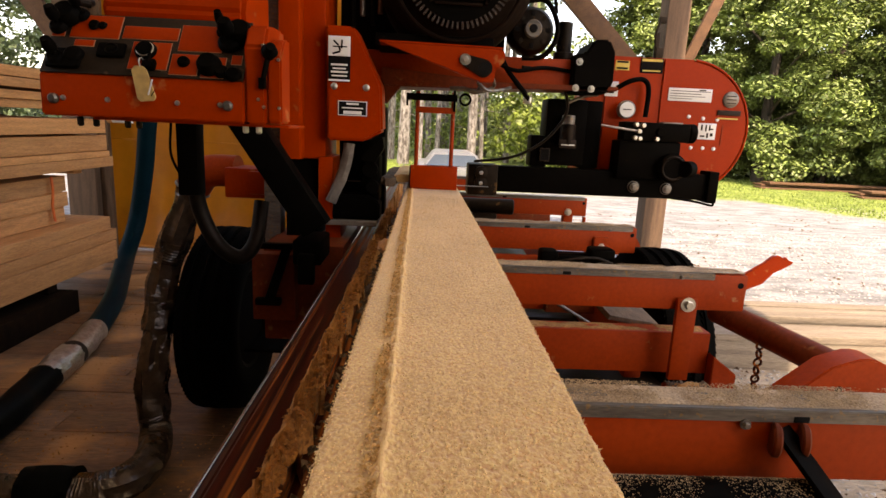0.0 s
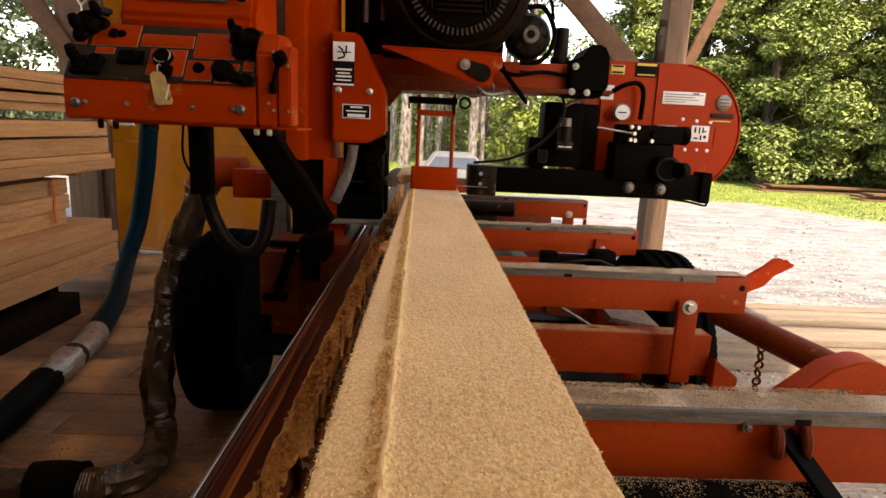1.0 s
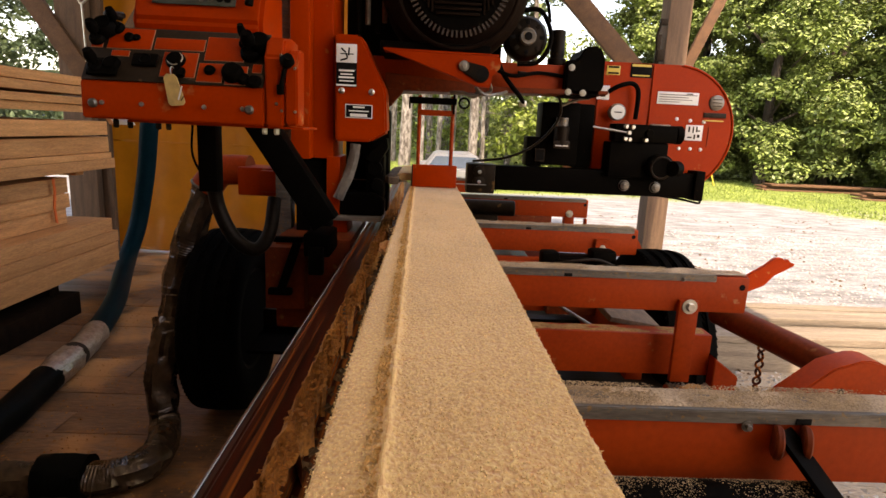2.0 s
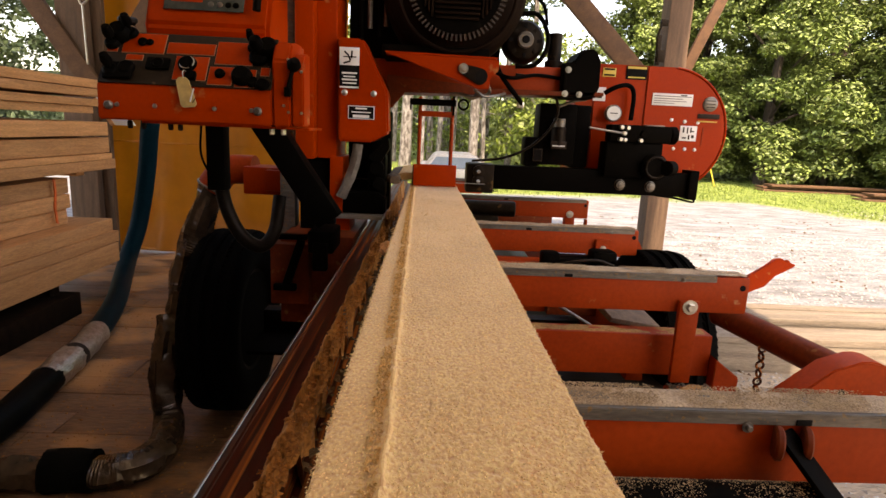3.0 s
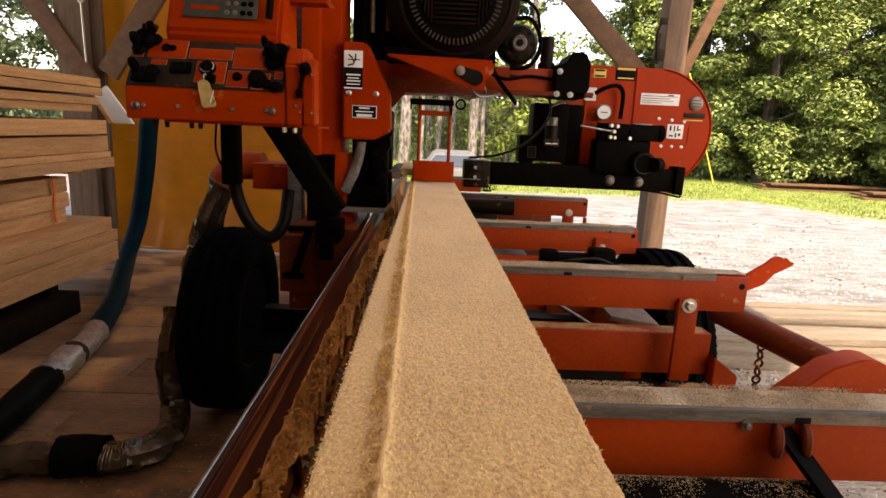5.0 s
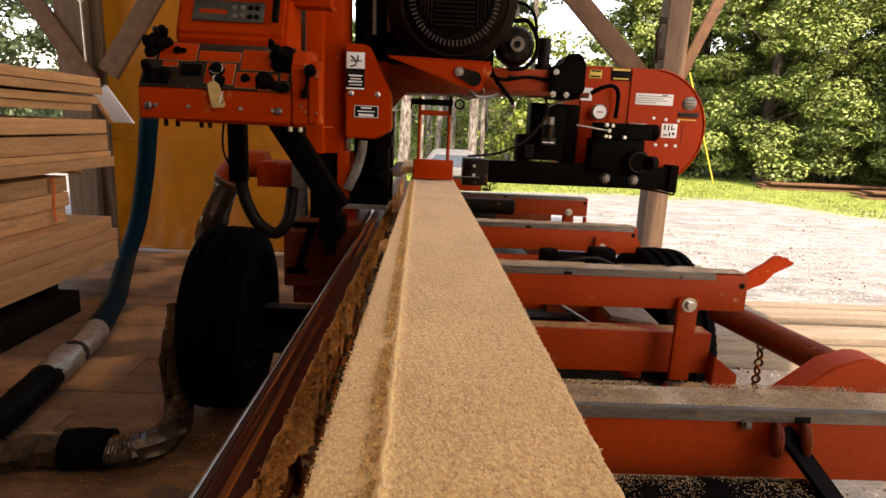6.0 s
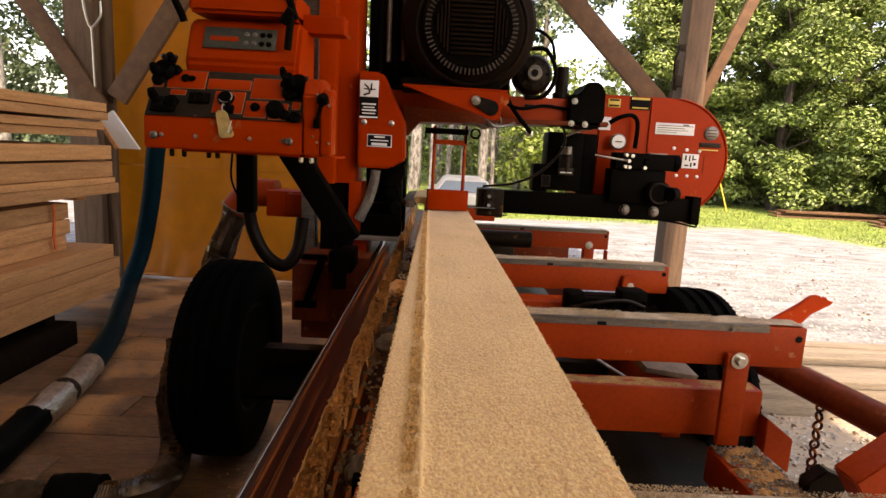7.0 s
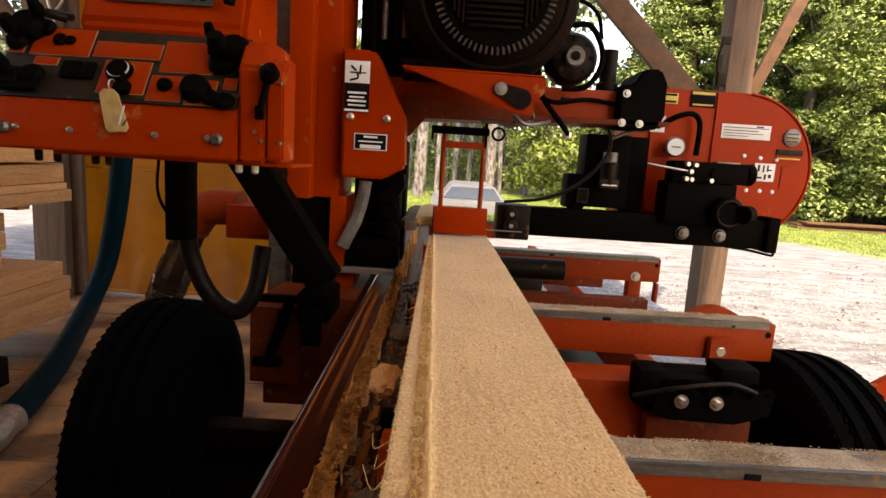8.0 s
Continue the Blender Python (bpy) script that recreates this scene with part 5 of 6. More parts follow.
hpart("filter_can", cyl((0.61, 2.63, 1.16), (0.61, 2.63, 1.25), 0.034, 24), DARK)
hpart("filter_cap", cyl((0.61, 2.63, 1.25), (0.61, 2.63, 1.29), 0.028, 24), STEEL)
sticker(0.572, 0.645, 1.15, 1.185, 2.60, PANEL, head, [(0.1, 0.9, 0.3, 0.45)], WHITE, "small grey sticker")
sticker(0.50, 0.545, 1.085, 1.145, 2.655, PANEL, head, [(0.1, 0.9, 0.1, 0.9)], INK, "small outlined sticker")

# hoses and wires
hpart("blade_hose", tube([(0.20, 2.55, 1.078), (0.34, 2.52, 1.10), (0.455, 2.52, 1.152), (0.54, 2.52, 1.235), (0.575, 2.52, 1.32), (0.53, 2.50, 1.41), (0.42, 2.46, 1.455), (0.36, 2.43, 1.46)], 0.006, 10), DARK)
hpart("pale_wire", tube([(0.57, 2.52, 1.335), (0.64, 2.53, 1.365), (0.70, 2.53, 1.375)], 0.006, 8), STEEL)
hpart("wire", tube([(0.27, 2.42, 1.50), (0.30, 2.40, 1.44), (0.37, 2.40, 1.36), (0.39, 2.41, 1.33)], 0.010, 8), BLACK)
hpart("wire", tube([(0.25, 2.40, 1.47), (0.33, 2.38, 1.44), (0.45, 2.42, 1.46), (0.60, 2.46, 1.45)], 0.008, 8), BLACK)
hpart("wire_clip", box(0.37, 0.40, 2.40, 2.42, 1.32, 1.345, 0.003), BOLT)
for pts in ([(0.16, 2.13, 1.37), (0.20, 2.14, 1.345), (0.26, 2.2, 1.355), (0.30, 2.3, 1.37)], [(0.10, 2.15, 1.35), (0.17, 2.14, 1.34), (0.22, 2.15, 1.36), (0.21, 2.12, 1.39)]):
    hpart("wire", tube(pts, 0.006, 8), STEEL)

# board drag plate on its rods
dp = hpart("drag_plate", join(box(-0.062, 0.114, 2.25, 2.258, 0.982, 1.07, 0.002), box(-0.062, 0.114, 2.258, 2.28, 1.062, 1.07, 0.002)), ORANGE, "orange drag plate behind the blade")
part("end_flange", box(-0.066, -0.062, 2.245, 2.28, 0.985, 1.07, 0.001), DARK, dp)
for x in (-0.043, 0.088):
    hpart("drag_rod", cyl((x, 2.265, 1.06), (x, 2.265, 1.34), 0.0075, 12), BED_RED)
hpart("cross_bar", box(-0.05, 0.095, 2.23, 2.24, 1.262, 1.284, 0.003), BED_RED)
hpart("hinge_bar", join(cyl((-0.085, 2.235, 1.318), (0.10, 2.235, 1.318), 0.013, 14), box(-0.085, -0.078, 2.225, 2.245, 1.285, 1.33, 0.002), box(0.086, 0.094, 2.225, 2.245, 1.27, 1.345, 0.002)), BLACK)
hpart("pull_ring", ring((0.128, 2.22, 1.314), (0, 1, 0), 0.019, 0.004), BLACK)
hpart("frayed_rope", tube([(0.07, 2.2, 1.35), (0.12, 2.19, 1.352), (0.16, 2.18, 1.34), (0.18, 2.18, 1.36)], 0.008, 8, wrinkle=0.3), STEEL)
hpart("saw_blade", box(-0.30, 0.24, 2.29, 2.32, 0.9945, 0.9958, 0), STEEL, "thin steel band blade")

# blade guide on the mast side
hpart("inner_guide", join(box(-0.245, -0.175, 2.22, 2.34, 0.93, 1.10, 0.008), cyl((-0.21, 2.20, 1.05), (-0.21, 2.24, 1.05), 0.030, 20), cyl((-0.20, 2.20, 0.985), (-0.20, 2.24, 0.985), 0.026, 20),
                          prism([(-0.25, 1.09), (-0.165, 1.17), (-0.16, 1.13), (-0.20, 1.06)], 2.2, 2.3, 0.003)), BLACK)
hpart("coolant_tube", tube([(-0.285, 2.19, 1.14), (-0.29, 2.18, 1.08), (-0.315, 2.17, 1.0), (-0.345, 2.17, 0.93)], 0.018, 12, 8, 0.25, r_end=0.020), RAG, "dirty white drip sleeve")
# added black box that keeps the bright yard from showing through the gap
hpart("blade_housing", box(-0.345, -0.165, 2.36, 2.48, 0.86, 1.28, 0.01), BLACK)
hpart("scraper", prism([(-0.345, 0.955), (-0.21, 0.955), (-0.17, 0.93), (-0.17, 0.865), (-0.35, 0.865)], 2.19, 2.30, 0.006), BLACK)
flitch = tagged(part("dragged_board", prism([(-0.145, 1.001), (-0.13, 1.022), (-0.10, 1.03), (0.10, 1.03), (0.112, 1.025), (0.112, 1.001), (-0.14, 1.0)], 2.29, 2.80, 0.006), CANT),
                "pale sawn board dragged along on the cant", "board")
fb = bmesh.new()
for k in range(26):
    t = k / 25
    w = box(-0.02, 0.02, -0.06, 0.06, -0.016, 0.016, 0.008, pose(-0.142 + 0.006 * math.sin(k * 2.1), 2.27 + t * 0.5, 1.005, 0, 10 * math.sin(k), 6 * math.cos(k * 1.7)))
    fb = join(fb, w)
part("waney_edge", fb, BARK, flitch)


# ---- left side: lumber, tarpaulin, hoses ----
def lumber_stack(name, layers, x0, x1, y0, label):
    """Layers of (top z, thickness, far end y, right edge x, boards across)."""
    st = thing(name, label, "lumber stack", "lumber stacks")
    r = random.Random(int(x0 * 100) + len(layers))
    for z1, th, yend, xr, n in layers:
        w = (xr - x0) / n
        for i in range(n):
            a = x0 + i * w
            part("board", box(a + 0.004, a + w - 0.004, y0 + r.uniform(-0.05, 0.05), yend + r.uniform(-0.04, 0.03), z1 - th, z1, 0.004), LUMBER, st)
    return st


top = lumber_stack("lumber_stack", [(1.455, 0.06, 4.6, -2.46, 4), (1.388, 0.055, 4.62, -2.45, 4), (1.315, 0.05, 4.58, -2.47, 4), (1.262, 0.05, 4.55, -2.49, 4),
                                    (1.152, 0.10, 4.62, -2.46, 4), (1.035, 0.115, 4.72, -2.50, 4), (0.915, 0.045, 4.70, -2.485, 4), (0.868, 0.075, 4.74, -2.49, 4)],
                   -3.7, -2.4, 0.9, "stacked pale orange sawn boards on stickers")
for y in (1.2, 2.2):
    for z in (1.155, 1.0355):
        part("sticker", box(-3.68, -2.5, y, y + 0.04, z, z + (0.056 if z > 1.1 else 0.014), 0.003), LUMBER, top)
part("sticker", box(-3.69, -3.60, 4.3, 4.5, 1.152, 1.212, 0.003), LUMBER, top)
for y in (1.0, 4.45):
    part("bearer", box(-3.68, -2.62, y, y + 0.1, 0.748, 0.80, 0.004), LUMBER, top)
mid = lumber_stack("lumber_stack", [(0.748, 0.11, 4.30, -2.60, 3), (0.636, 0.10, 4.32, -2.575, 3), (0.534, 0.115, 4.28, -2.60, 3)], -3.8, -2.64, 0.8,
                   "stack of rough sawn beams with an orange ribbon")
part("ribbon", prism([(4.10, 0.76), (4.122, 0.757), (4.128, 0.66), (4.11, 0.55), (4.122, 0.44), (4.10, 0.45), (4.088, 0.56), (4.108, 0.66)], -2.577, -2.571, 0, "x"),
     material("orange_ribbon", (0.7, 0.12, 0.02), (0.6, 0.1, 0.02), 0.5, 0, 9, bump=0), mid)
low = lumber_stack("lumber_stack", [(0.415, 0.10, 4.62, -2.45, 4), (0.312, 0.085, 4.62, -2.435, 4), (0.224, 0.15, 4.58, -2.425, 4)], -3.9, -2.4, 0.8,
                   "low stack of wide pale sawn planks")
part("bearer", box(-2.62, -2.39, 1.0, 4.0, FLOOR, -0.01, 0.008), BEARER, low, "near-black timber bearer")
part("bearer", box(-3.85, -3.6, 1.0, 4.0, FLOOR, -0.01, 0.008), BEARER, low, "near-black timber bearer")
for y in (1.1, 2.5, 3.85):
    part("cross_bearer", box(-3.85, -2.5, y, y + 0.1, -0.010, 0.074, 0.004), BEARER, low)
prop = thing("leaning_board", "pale offcut board leaning at the stack end", "board")
part("board", prism([(-2.66, 1.35), (-2.56, 1.42), (-2.36, 1.13), (-2.52, 1.13)], 4.84, 4.87, 0.003), WHITE, prop, "weathered white painted offcut")
part("board", beam((-2.66, 4.84, 1.33), (-2.53, 4.84, 1.13), 0.03, 0.03), LUMBER, prop)

tarp = bmesh.new()
rows = []
for i in range(61):
    u = i / 60
    col = []
    for j in range(41):
        v = j / 40
        x, z = -3.30 + 2.46 * u, FLOOR + 0.03 + 3.25 * v
        yy = 6.10 + 0.035 * math.sin(u * 17 + v * 2) + 0.05 * noise.noise(Vector((u * 5, v * 3, 0))) + 0.02 * noise.noise(Vector((u * 16, v * 9, 4)))
        yy -= 0.02 * math.exp(-((v - 0.337) / 0.008) ** 2)
        if v < 0.10:
            yy -= 0.12 * (0.10 - v) / 0.10 * (1 + noise.noise(Vector((u * 9, 0, 1))))
        col.append(tarp.verts.new((x, yy, z + (0.03 * noise.noise(Vector((u * 8, 2, 2))) if j == 0 else 0))))
    rows.append(col)
for i in range(60):
    for j in range(40):
        tarp.faces.new((rows[i][j], rows[i + 1][j], rows[i + 1][j + 1], rows[i][j + 1]))
bmesh.ops.solidify(tarp, geom=tarp.faces[:], thickness=0.004)
tp = thing("tarpaulin", "ochre yellow tarpaulin hung as a shed wall", "tarpaulin")
part("sheet", tarp, TARP, tp)
part("hem", tube([(-3.28, 6.02, FLOOR + 0.05), (-2.6, 5.97, FLOOR + 0.03), (-2.0, 6.0, FLOOR + 0.05), (-0.9, 5.98, FLOOR + 0.03)], 0.016, 8, 6, 0.2), TARP, tp)
part("seam", box(-3.28, -0.9, 6.025, 6.035, 0.948, 0.962, 0.001), TARP, tp)
for x in (-3.08, -2.5, -1.9, -1.3):
    part("eyelet", ring((x, 6.02, 2.98), (0, 1, 0), 0.014, 0.004, 14, 6), STEEL, tp)

blue = thing("vacuum_hose", "teal rubber hose running down to the plank floor", "hose")
part("teal_length", tube([(-2.50, 5.78, 1.36), (-2.535, 5.56, 1.26), (-2.55, 5.5, 1.12), (-2.603, 5.5, 0.71), (-2.68, 5.46, 0.24), (-2.66, 5.20, -0.02), (-2.46, 4.70, -0.08), (-2.20, 4.10, -0.09), (-2.04, 3.64, -0.098), (-1.93, 3.24, -0.098)], 0.083, 20, r_end=0.066), HOSE_TEAL, blue, "teal rubber length")
part("taped_joint", tube([(-1.99, 3.47, -0.098), (-1.935, 3.26, -0.098), (-1.90, 3.10, -0.098)], 0.071, 20, 10, 0.07), TAPE, blue, "silver tape wrapping")
part("clamp", tube([(-1.905, 3.11, -0.098), (-1.895, 3.06, -0.098)], 0.075, 20), DARK, blue)
part("taped_joint", tube([(-1.897, 3.07, -0.096), (-1.875, 2.92, -0.096), (-1.855, 2.78, -0.096)], 0.075, 20, 10, 0.07), TAPE, blue, "silver tape wrapping")
part("black_length", tube([(-1.86, 2.82, -0.098), (-1.821, 2.594, -0.098), (-1.788, 2.385, -0.098), (-1.80, 2.0, -0.098), (-2.0, 1.4, -0.098), (-2.5, 0.8, -0.098)], 0.073, 20), HOSE_BLACK, blue, "black rubber length")

duct = thing("dust_hose", "crumpled silver-brown dust hose lying on the deck", "hose")
part("hose_length", tube([(-1.112, 2.44, 0.34), (-1.112, 2.37, 0.20), (-1.112, 2.34, 0.05), (-1.105, 2.34, -0.06), (-1.075, 2.27, -0.108), (-1.03, 2.12, -0.110), (-1.05, 2.0, -0.110), (-1.142, 1.94, -0.110), (-1.22, 1.93, -0.110)], 0.062, 22, 16, 0.16, rib=2), DUCT, duct)
part("dark_sleeve", tube([(-1.20, 1.93, -0.100), (-1.28, 1.925, -0.100), (-1.37, 1.92, -0.100)], 0.078, 20, 8, 0.08), HOSE_BLACK, duct, "dark torn sleeve")
part("hose_length", tube([(-1.35, 1.92, -0.108), (-1.5, 1.90, -0.108), (-1.75, 1.80, -0.108), (-2.2, 1.6, -0.108)], 0.062, 20, 12, 0.14, rib=2), DUCT, duct)


# ---- yard and distance ----
def leaves(name, centres, radii, n, size, mat, seed, parent, flat=0.5, squash=0.75):
    """Small leaf blades scattered in clumps; one mesh."""
    r = np.random.RandomState(seed)
    k = r.randint(0, len(centres), n)
    d = r.normal(size=(n, 3))
    d /= np.linalg.norm(d, axis=1, keepdims=True)
    c = np.asarray(centres)[k] + d * (np.asarray(radii)[k] * r.uniform(0.35, 1.0, n) ** 0.5)[:, None] * np.array([1, 1, squash])
    nrm = d * 0.7 + r.normal(size=(n, 3)) * 0.6 + np.array([0, 0, flat])
    nrm /= np.linalg.norm(nrm, axis=1, keepdims=True)
    t = np.cross(nrm, r.normal(size=(n, 3)))
    t /= np.linalg.norm(t, axis=1, keepdims=True)
    b = np.cross(nrm, t)
    s = size * r.uniform(0.6, 1.4, n)[:, None]
    v = np.stack([c - t * s, c + b * s * 0.5, c + t * s, c - b * s * 0.5], axis=1).reshape(-1, 3)
    f = np.arange(n * 4).reshape(-1, 4)
    return from_arrays(name, v.tolist(), f.tolist(), mat, parent)


def broad_tree(x, y, h, rad, seed, n=9000, mat=None, size=0.10, base=0.12):
    r = random.Random(seed)
    t = thing("broadleaf_tree", "dense green broadleaf tree at the yard edge", "tree", "yard trees")
    part("trunk", tube([(x, y, YARD - 0.1), (x + r.uniform(-.2, .2), y, h * 0.3), (x + r.uniform(-.4, .4), y, h * 0.6), (x, y, h * 0.9)], 0.22, 10, 4, r_end=0.04), TREE_BARK, t)
    cs, rs = [], []
    for k in range(210):
        z = h * r.uniform(base, 1.0) ** 1.15
        f = math.sin(math.pi * min(1, (z / h) * 0.82 + 0.2)) ** 0.6
        a = r.uniform(0, 2 * math.pi)
        q = rad * f * r.uniform(0.45, 1.0)
        cs.append((x + q * math.cos(a), y + q * math.sin(a), z))
        rs.append(rad * r.uniform(0.15, 0.30))
        if k % 14 == 0:
            part("limb", tube([(x, y, z * 0.7), (x + q * 0.5 * math.cos(a), y + q * 0.5 * math.sin(a), z * 0.88), cs[-1]], 0.06, 6, 3, r_end=0.015), TREE_BARK, t)
    leaves("crown", cs, rs, n, size, mat or LEAF, seed, t, 1.0, 0.55)
    return t


for k, (x, y, h, rad, m) in enumerate(((9.0, 23.0, 9.5, 2.6, LEAF), (12.0, 20.5, 9.5, 3.0, LEAF), (15.0, 21.5, 11, 3.2, LEAF), (16.5, 17.5, 9.0, 2.9, LEAF), (19.5, 19.5, 11.5, 3.4, LEAF),
                                       (20.5, 15.5, 9.0, 3.0, LEAF), (12.0, 26.0, 13.5, 3.4, LEAF_SUN), (17.5, 25.5, 15, 3.8, LEAF), (23.5, 22.0, 13, 3.8, LEAF_SUN), (25, 17, 12, 3.5, LEAF), (8.0, 30.0, 4.2, 1.8, LEAF))):
    broad_tree(x, y, h, rad, 11 + k, 80000 if k < 6 else 26000, m, 0.072 if k < 6 else 0.12, 0.05 if k < 6 else 0.15)


def pine(x, y, h, rr, seed, crown=True):
    r = random.Random(seed)
    t = thing("pine_tree", "tall pine with pale grey bark trunk", "tree", "pines")
    part("trunk", tube([(x, y, YARD - 0.2), (x + r.uniform(-.1, .1), y, h * 0.35), (x + r.uniform(-.25, .25), y, h * 0.7), (x, y, h)], rr, 12, 5, 0.06, r_end=0.03), PINE_BARK, t)
    cs, rs = [], []
    for k in range(26):
        z = h * r.uniform(0.5, 1.0)
        a = r.uniform(0, 6.28)
        q = (h - z) * 0.35 + 0.5
        p = (x + q * math.cos(a), y + q * math.sin(a), z)
        cs.append(p); rs.append(r.uniform(0.4, 0.8))
        if k % 2 == 0:
            part("limb", tube([(x, y, z - 0.3), p], 0.035, 5, 2, r_end=0.01), PINE_BARK, t)
    for k in range(5):
        z = r.uniform(1.0, h * 0.45)
        a = r.uniform(0, 6.28)
        part("limb", tube([(x, y, z), (x + 0.7 * math.cos(a), y + 0.7 * math.sin(a), z + r.uniform(-0.3, 0.2))], 0.02, 5, 2, r_end=0.006), PINE_BARK, t)
    leaves("crown", cs, rs, 2600, 0.14, NEEDLE, seed, t)


for k, (x, y, h, rr) in enumerate(((-2.0, 23.5, 14, 0.17), (-0.2, 21, 13, 0.12), (1.1, 25.5, 14, 0.15), (2.3, 24, 13, 0.13), (3.1, 31, 15, 0.2), (-3.2, 31, 15, 0.2), (-0.85, 22, 15, 0.33), (1.72, 22, 15, 0.27), (-1.5, 25, 15, 0.25), (0.1, 27, 16, 0.22), (0.9, 30, 16, 0.3), (2.6, 29, 15, 0.24), (3.6, 26, 14, 0.2), (-2.6, 28, 15, 0.3),
                                   (5.1, 30, 16, 0.26), (-3.8, 24, 14, 0.28), (0.45, 24.5, 14, 0.16), (4.4, 33, 15, 0.3), (-0.3, 33, 15, 0.3), (2.0, 35, 15, 0.3))):
    pine(x, y, h, rr * 0.72, 40 + k)


def thicket(name, x0, x1, y0, y1, h, n, mat, seed, size, label, dens=14, big=1.0):
    r = random.Random(seed)
    cs, rs = [], []
    for k in range(int((x1 - x0) * dens)):
        cs.append((r.uniform(x0, x1), r.uniform(y0, y1), h * r.random() ** 1.3))
        rs.append(big * r.uniform(0.3, 0.9))
    ob = leaves(name, cs, rs, n, size, mat, seed, None)
    tagged(ob, label, "undergrowth", kind="stuff")


thicket("undergrowth", -6, 7, 26, 34, 3.2, 16000, LEAF_SUN, 71, 0.09, "sunlit yellow-green undergrowth between the pines")
thicket("undergrowth", 3.4, 7.5, 22, 26, 5.5, 9000, LEAF_SUN, 72, 0.11, "sunlit young leaves beside the pines")
thicket("far_woods", -14, 7.5, 40, 46, 16, 16000, LEAF, 73, 0.34, "distant green woods behind the pines")
thicket("far_woods", 13.5, 44, 32, 42, 17, 26000, LEAF, 75, 0.34, "distant green woods behind the yard")
thicket("far_woods", -48, -14, 30, 38, 30, 150000, NEEDLE, 76, 0.17, "distant grey-green pines beyond the shed", 24, 2.2)
thicket("undergrowth", 10, 27, 21.5, 23.5, 1.6, 12000, LEAF, 78, 0.10, "dark leafy undergrowth at the foot of the trees")
for k in range(7):
    pine(-17.5 - k * 2.1, 24 + (k * 37 % 5), 13 + k % 3, 0.24, 90 + k)

# dark forest floor behind the trees so that no bare horizon shows
bank = bmesh.new()
for i in range(61):
    x = -60 + 2 * i
    for z in (YARD - 0.2, 4.5 + 1.5 * noise.noise(Vector((x * 0.2, 0, 0)))):
        bank.verts.new((x, 50 + 2 * math.sin(i), z))
bank.verts.ensure_lookup_table()
for i in range(60):
    bank.faces.new((bank.verts[2 * i], bank.verts[2 * i + 2], bank.verts[2 * i + 3], bank.verts[2 * i + 1]))
single("backdrop", bank, NEEDLE, "dark wood edge in the distance", "backdrop", kind="structure")

# grass
r = np.random.RandomState(5)
n = 60000
gx = r.uniform(-3, 24, n)
gy = 10.5 + r.uniform(0, 1, n) ** 1.2 * 13
keep = (gy > 13.9 + r.normal(size=n) * 0.25) | (1.9 * gx + 0.85 * gy > 27.2 + r.normal(size=n) * 0.4)
gx, gy = gx[keep], gy[keep]
n = len(gx)
hh = r.uniform(0.03, 0.09, n)
aa = r.uniform(0, 6.28, n)
w = 0.012
base = np.stack([gx, gy, np.full(n, YARD - 0.01)], 1)
dx = np.stack([np.cos(aa) * w, np.sin(aa) * w, np.zeros(n)], 1)
tip = base + np.stack([r.normal(size=n) * 0.04, r.normal(size=n) * 0.04, hh], 1)
gv = np.stack([base - dx, base + dx, tip], 1).reshape(-1, 3)
tagged(from_arrays("grass", gv.tolist(), np.arange(n * 3).reshape(-1, 3).tolist(), GRASS), "short sunlit yard grass", "grass", kind="stuff")

# lumber piles lying in the grass
for (x0, x1, y, z0, n) in ((10.5, 15.5, 17.6, YARD, 3), (12.2, 16.0, 15.6, YARD, 3)):
    for k in range(n):
        single("grey_plank", box(x0 + 0.12 * k, x1 - 0.1 * k, y + 0.25 * (k % 2), y + 0.25 * (k % 2) + 0.5, z0 + 0.08 * k, z0 + 0.08 * k + 0.06, 0.006), BRACE, "weathered brown plank lying in the grass", "plank", "planks in the grass")
for x, y, a in ((2.75, 4.55, 60), (2.55, 4.75, 75), (3.1, 4.4, 25)):
    single("stick", beam((x - 0.45 * math.cos(radians(a)) * 0.8, y + 0.4, YARD + 0.03), (x + 0.45 * math.cos(radians(a)), y - 0.25, YARD + 0.03), 0.018, 0.018, 0.003), BARK, "thin brown stick lying on the gravel", "stick", "sticks")

# wood chips, bark and stones on the yard
scatter("wood_chips", patch(9000, 1.3, 9.0, 3.6, 9.0, lambda x, y: YARD + 0.012, 51) + patch(3500, 8.0, 14.0, 6.0, 13.0, lambda x, y: YARD + 0.012, 52), CHIP, 0.014, 11, "pale wood chips scattered on the yard", None, "wood chips")
scatter("bark_bits", patch(420, 1.3, 10.0, 3.8, 11.0, lambda x, y: YARD + 0.012, 53, 0.9, 1.5), BARK, 0.022, 12, "brown bark bits scattered on the yard", None, "bark")
scatter("wood_chips", patch(3200, 0.92, 3.2, 1.0, 3.45, lambda x, y: YARD + 0.012 + 0.07 * math.exp(-((x - 1.3) / 0.9) ** 2 - ((y - 2.4) / 1.1) ** 2), 54), CHIP, 0.012, 13, "pale chips on the sawdust beside the mill", None, "wood chips")
scatter("bark_bits", patch(1100, 0.95, 3.4, 1.0, 3.45, lambda x, y: YARD + 0.02 + 0.07 * math.exp(-((x - 1.3) / 0.9) ** 2 - ((y - 2.4) / 1.1) ** 2), 56, 0.6, 3), BARK, 0.014, 19, "dark bark bits on the sawdust beside the mill", None, "bark")
scatter("sawdust", patch(2600, -2.4, -0.3, 1.4, 5.2, lambda x, y: FLOOR + 0.001, 55, 0.7, 1.6), DUST, 0.006, 14, "brown sawdust and crumbs on the plank floor")

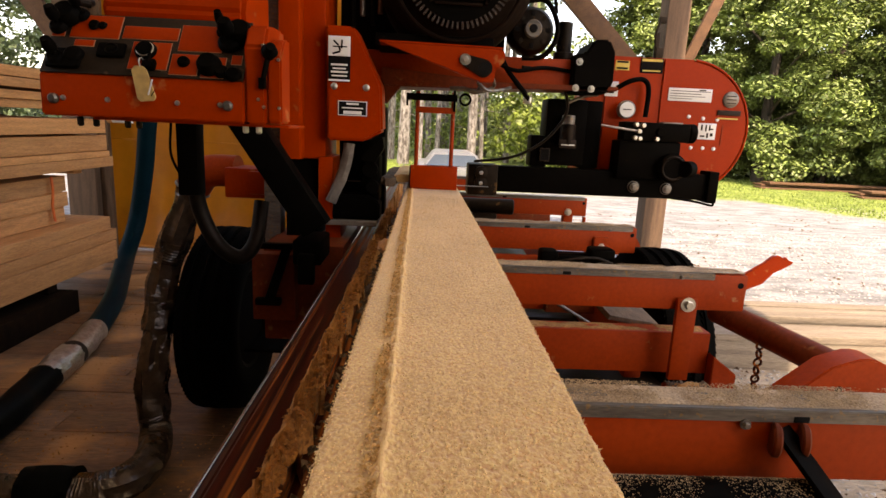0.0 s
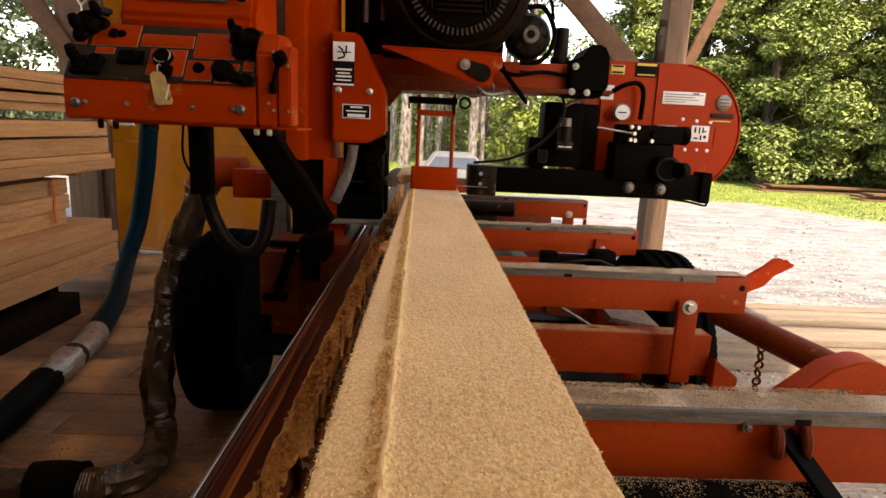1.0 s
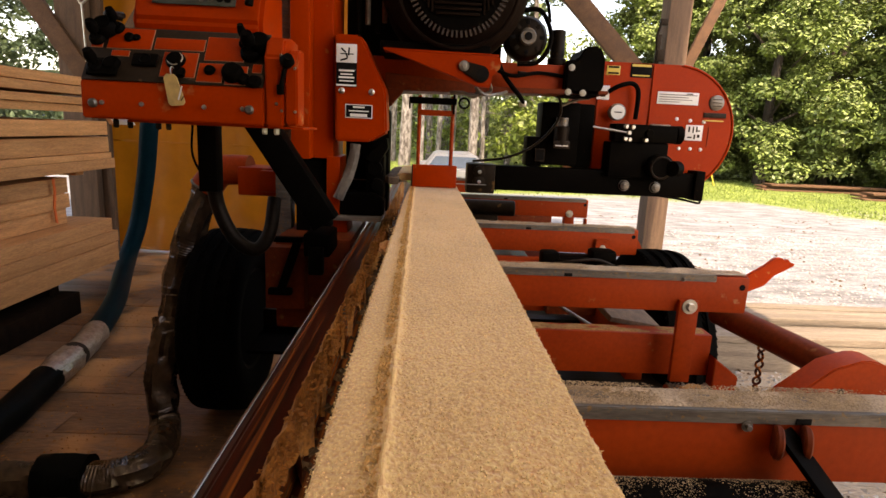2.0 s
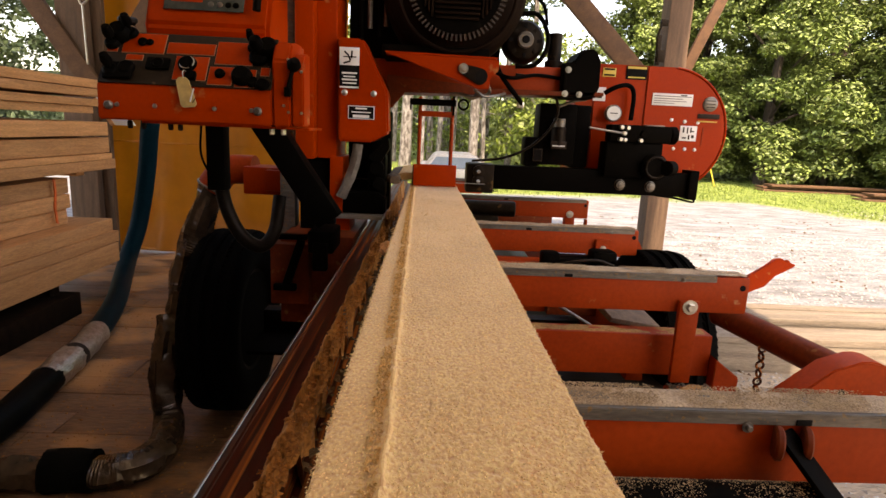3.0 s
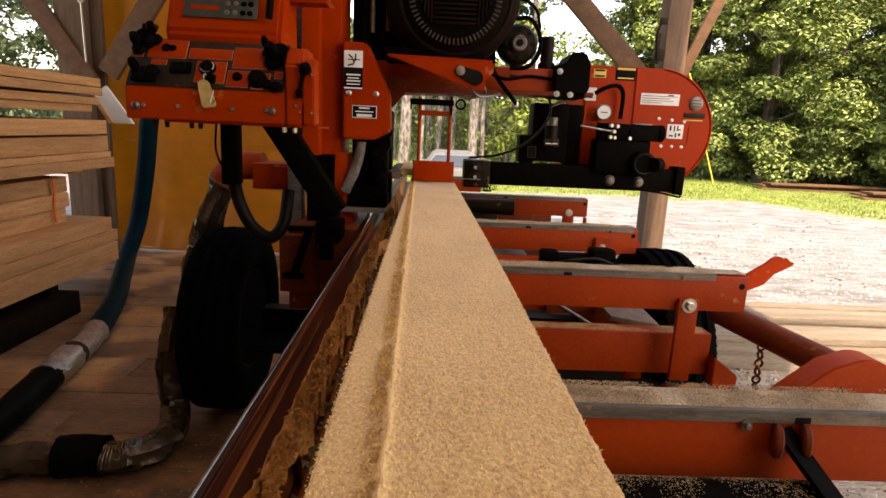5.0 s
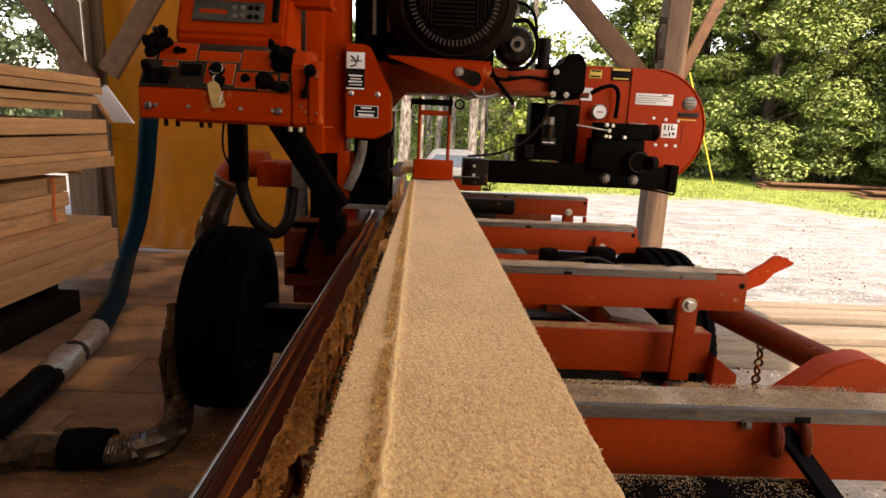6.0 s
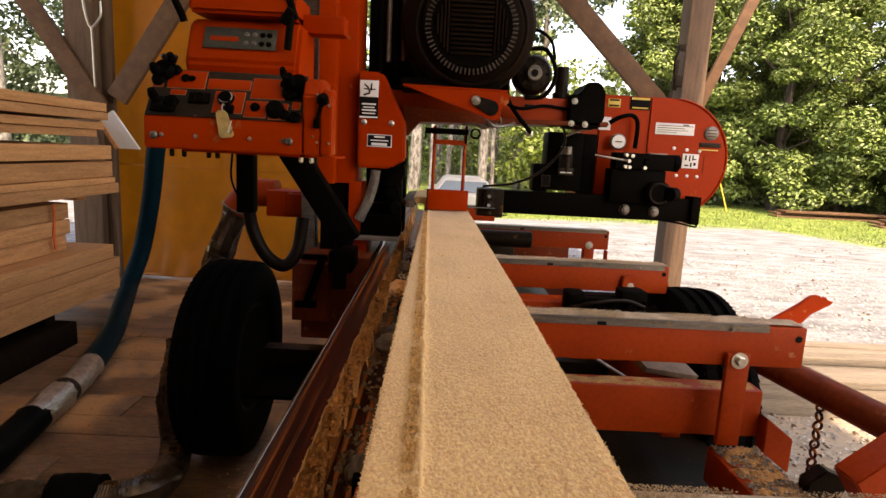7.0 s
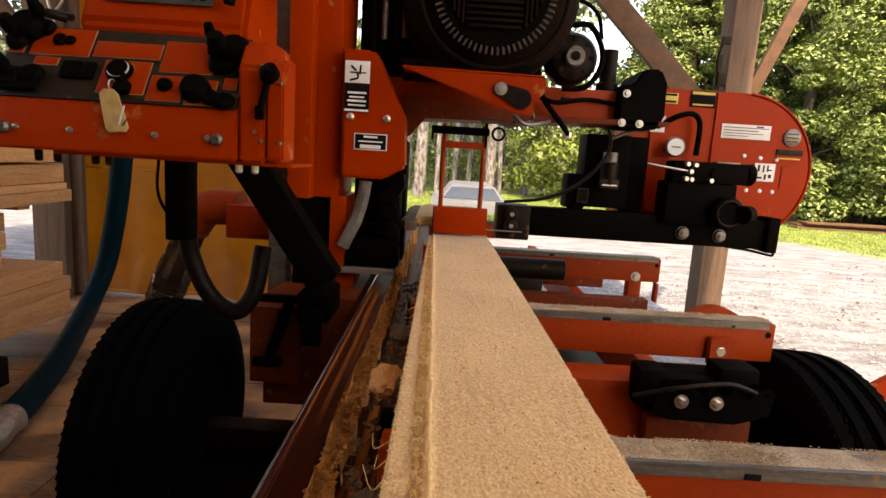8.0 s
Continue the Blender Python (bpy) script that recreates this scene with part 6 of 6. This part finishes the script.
# parked car behind the mill
car = thing("parked_car", "silver parked car seen beyond the mill", "car")
CY = 16.0
part("body", prism([(-0.32, 0.25), (-0.30, 0.62), (-0.14, 0.70), (1.80, 0.70), (1.96, 0.62), (1.98, 0.25)], CY, CY + 4.2, 0.05), CAR_PAINT, car)
part("cabin", prism([(-0.06, 0.68), (0.20, 1.04), (0.32, 1.10), (1.34, 1.10), (1.46, 1.04), (1.72, 0.68)], CY + 0.6, CY + 3.0, 0.04), CAR_PAINT, car)
part("rear_window", prism([(0.04, 0.71), (0.26, 1.02), (1.40, 1.02), (1.62, 0.71)], CY + 0.57, CY + 0.605, 0.01), CAR_GLASS, car)
part("bumper", box(-0.34, 2.0, CY - 0.08, CY + 0.05, 0.15, 0.36, 0.03), BLACK, car)
for x in (-0.18, 1.84):
    part("wheel", lathe([(0.1, 0), (0.3, 0), (0.32, 0.04), (0.32, 0.16), (0.3, 0.2), (0.1, 0.2)], (x - 0.1, CY + 0.9, 0.18), (1, 0, 0), 24), RUBBER, car)
    part("wheel", lathe([(0.1, 0), (0.3, 0), (0.32, 0.04), (0.32, 0.16), (0.3, 0.2), (0.1, 0.2)], (x - 0.1, CY + 3.4, 0.18), (1, 0, 0), 24), RUBBER, car)

car.location = (0, 0, -0.56)

# utility pole with crossarm and wires
up = thing("utility_pole", "far grey utility pole with wires", "utility pole")
part("pole", cyl((15.2, 40, YARD), (15.2, 40, 12.4), 0.15, 12), PINE_BARK, up)
part("crossarm", box(13.9, 16.7, 39.95, 40.05, 10.2, 10.36, 0.01), PINE_BARK, up)
part("transformer", cyl((15.5, 39.8, 8.0), (15.5, 39.8, 8.9), 0.28, 16), STEEL, up)
for z in (10.2, 9.4, 8.2):
    part("wire", tube([(24, 40, z + 0.4), (15.2, 40, z), (6, 40, z + 0.4), (-6, 40, z + 1.0)], 0.02, 5, 4), STEEL, up)
single("guy_guard", cyl((9.6, 18.9, YARD - 0.05), (8.3, 18.9, 3.3), 0.022, 10), YELLOW, "yellow plastic guy wire guard in the grass", "guy wire")


def motions():
    """The head runs steadily away along the rail, drags the board and trails the dust hose."""
    steps = ((0, 0.0), (0.5, 0.037), (1, 0.075), (1.5, 0.110), (3, 0.209), (3.5, 0.246), (4, 0.283), (4.5, 0.318), (6, 0.427), (6.5, 0.466), (7, 0.507), (7.5, 0.547), (8, 0.587))
    walk(head, [(t, pose(0, s, 0)) for t, s in steps])
    walk(duct, [(t, pose(-0.04 * s, 0.6 * s, 0)) for t, s in steps])
    walk(flitch, [(t, pose(0, s, 0)) for t, s in steps])


motions()
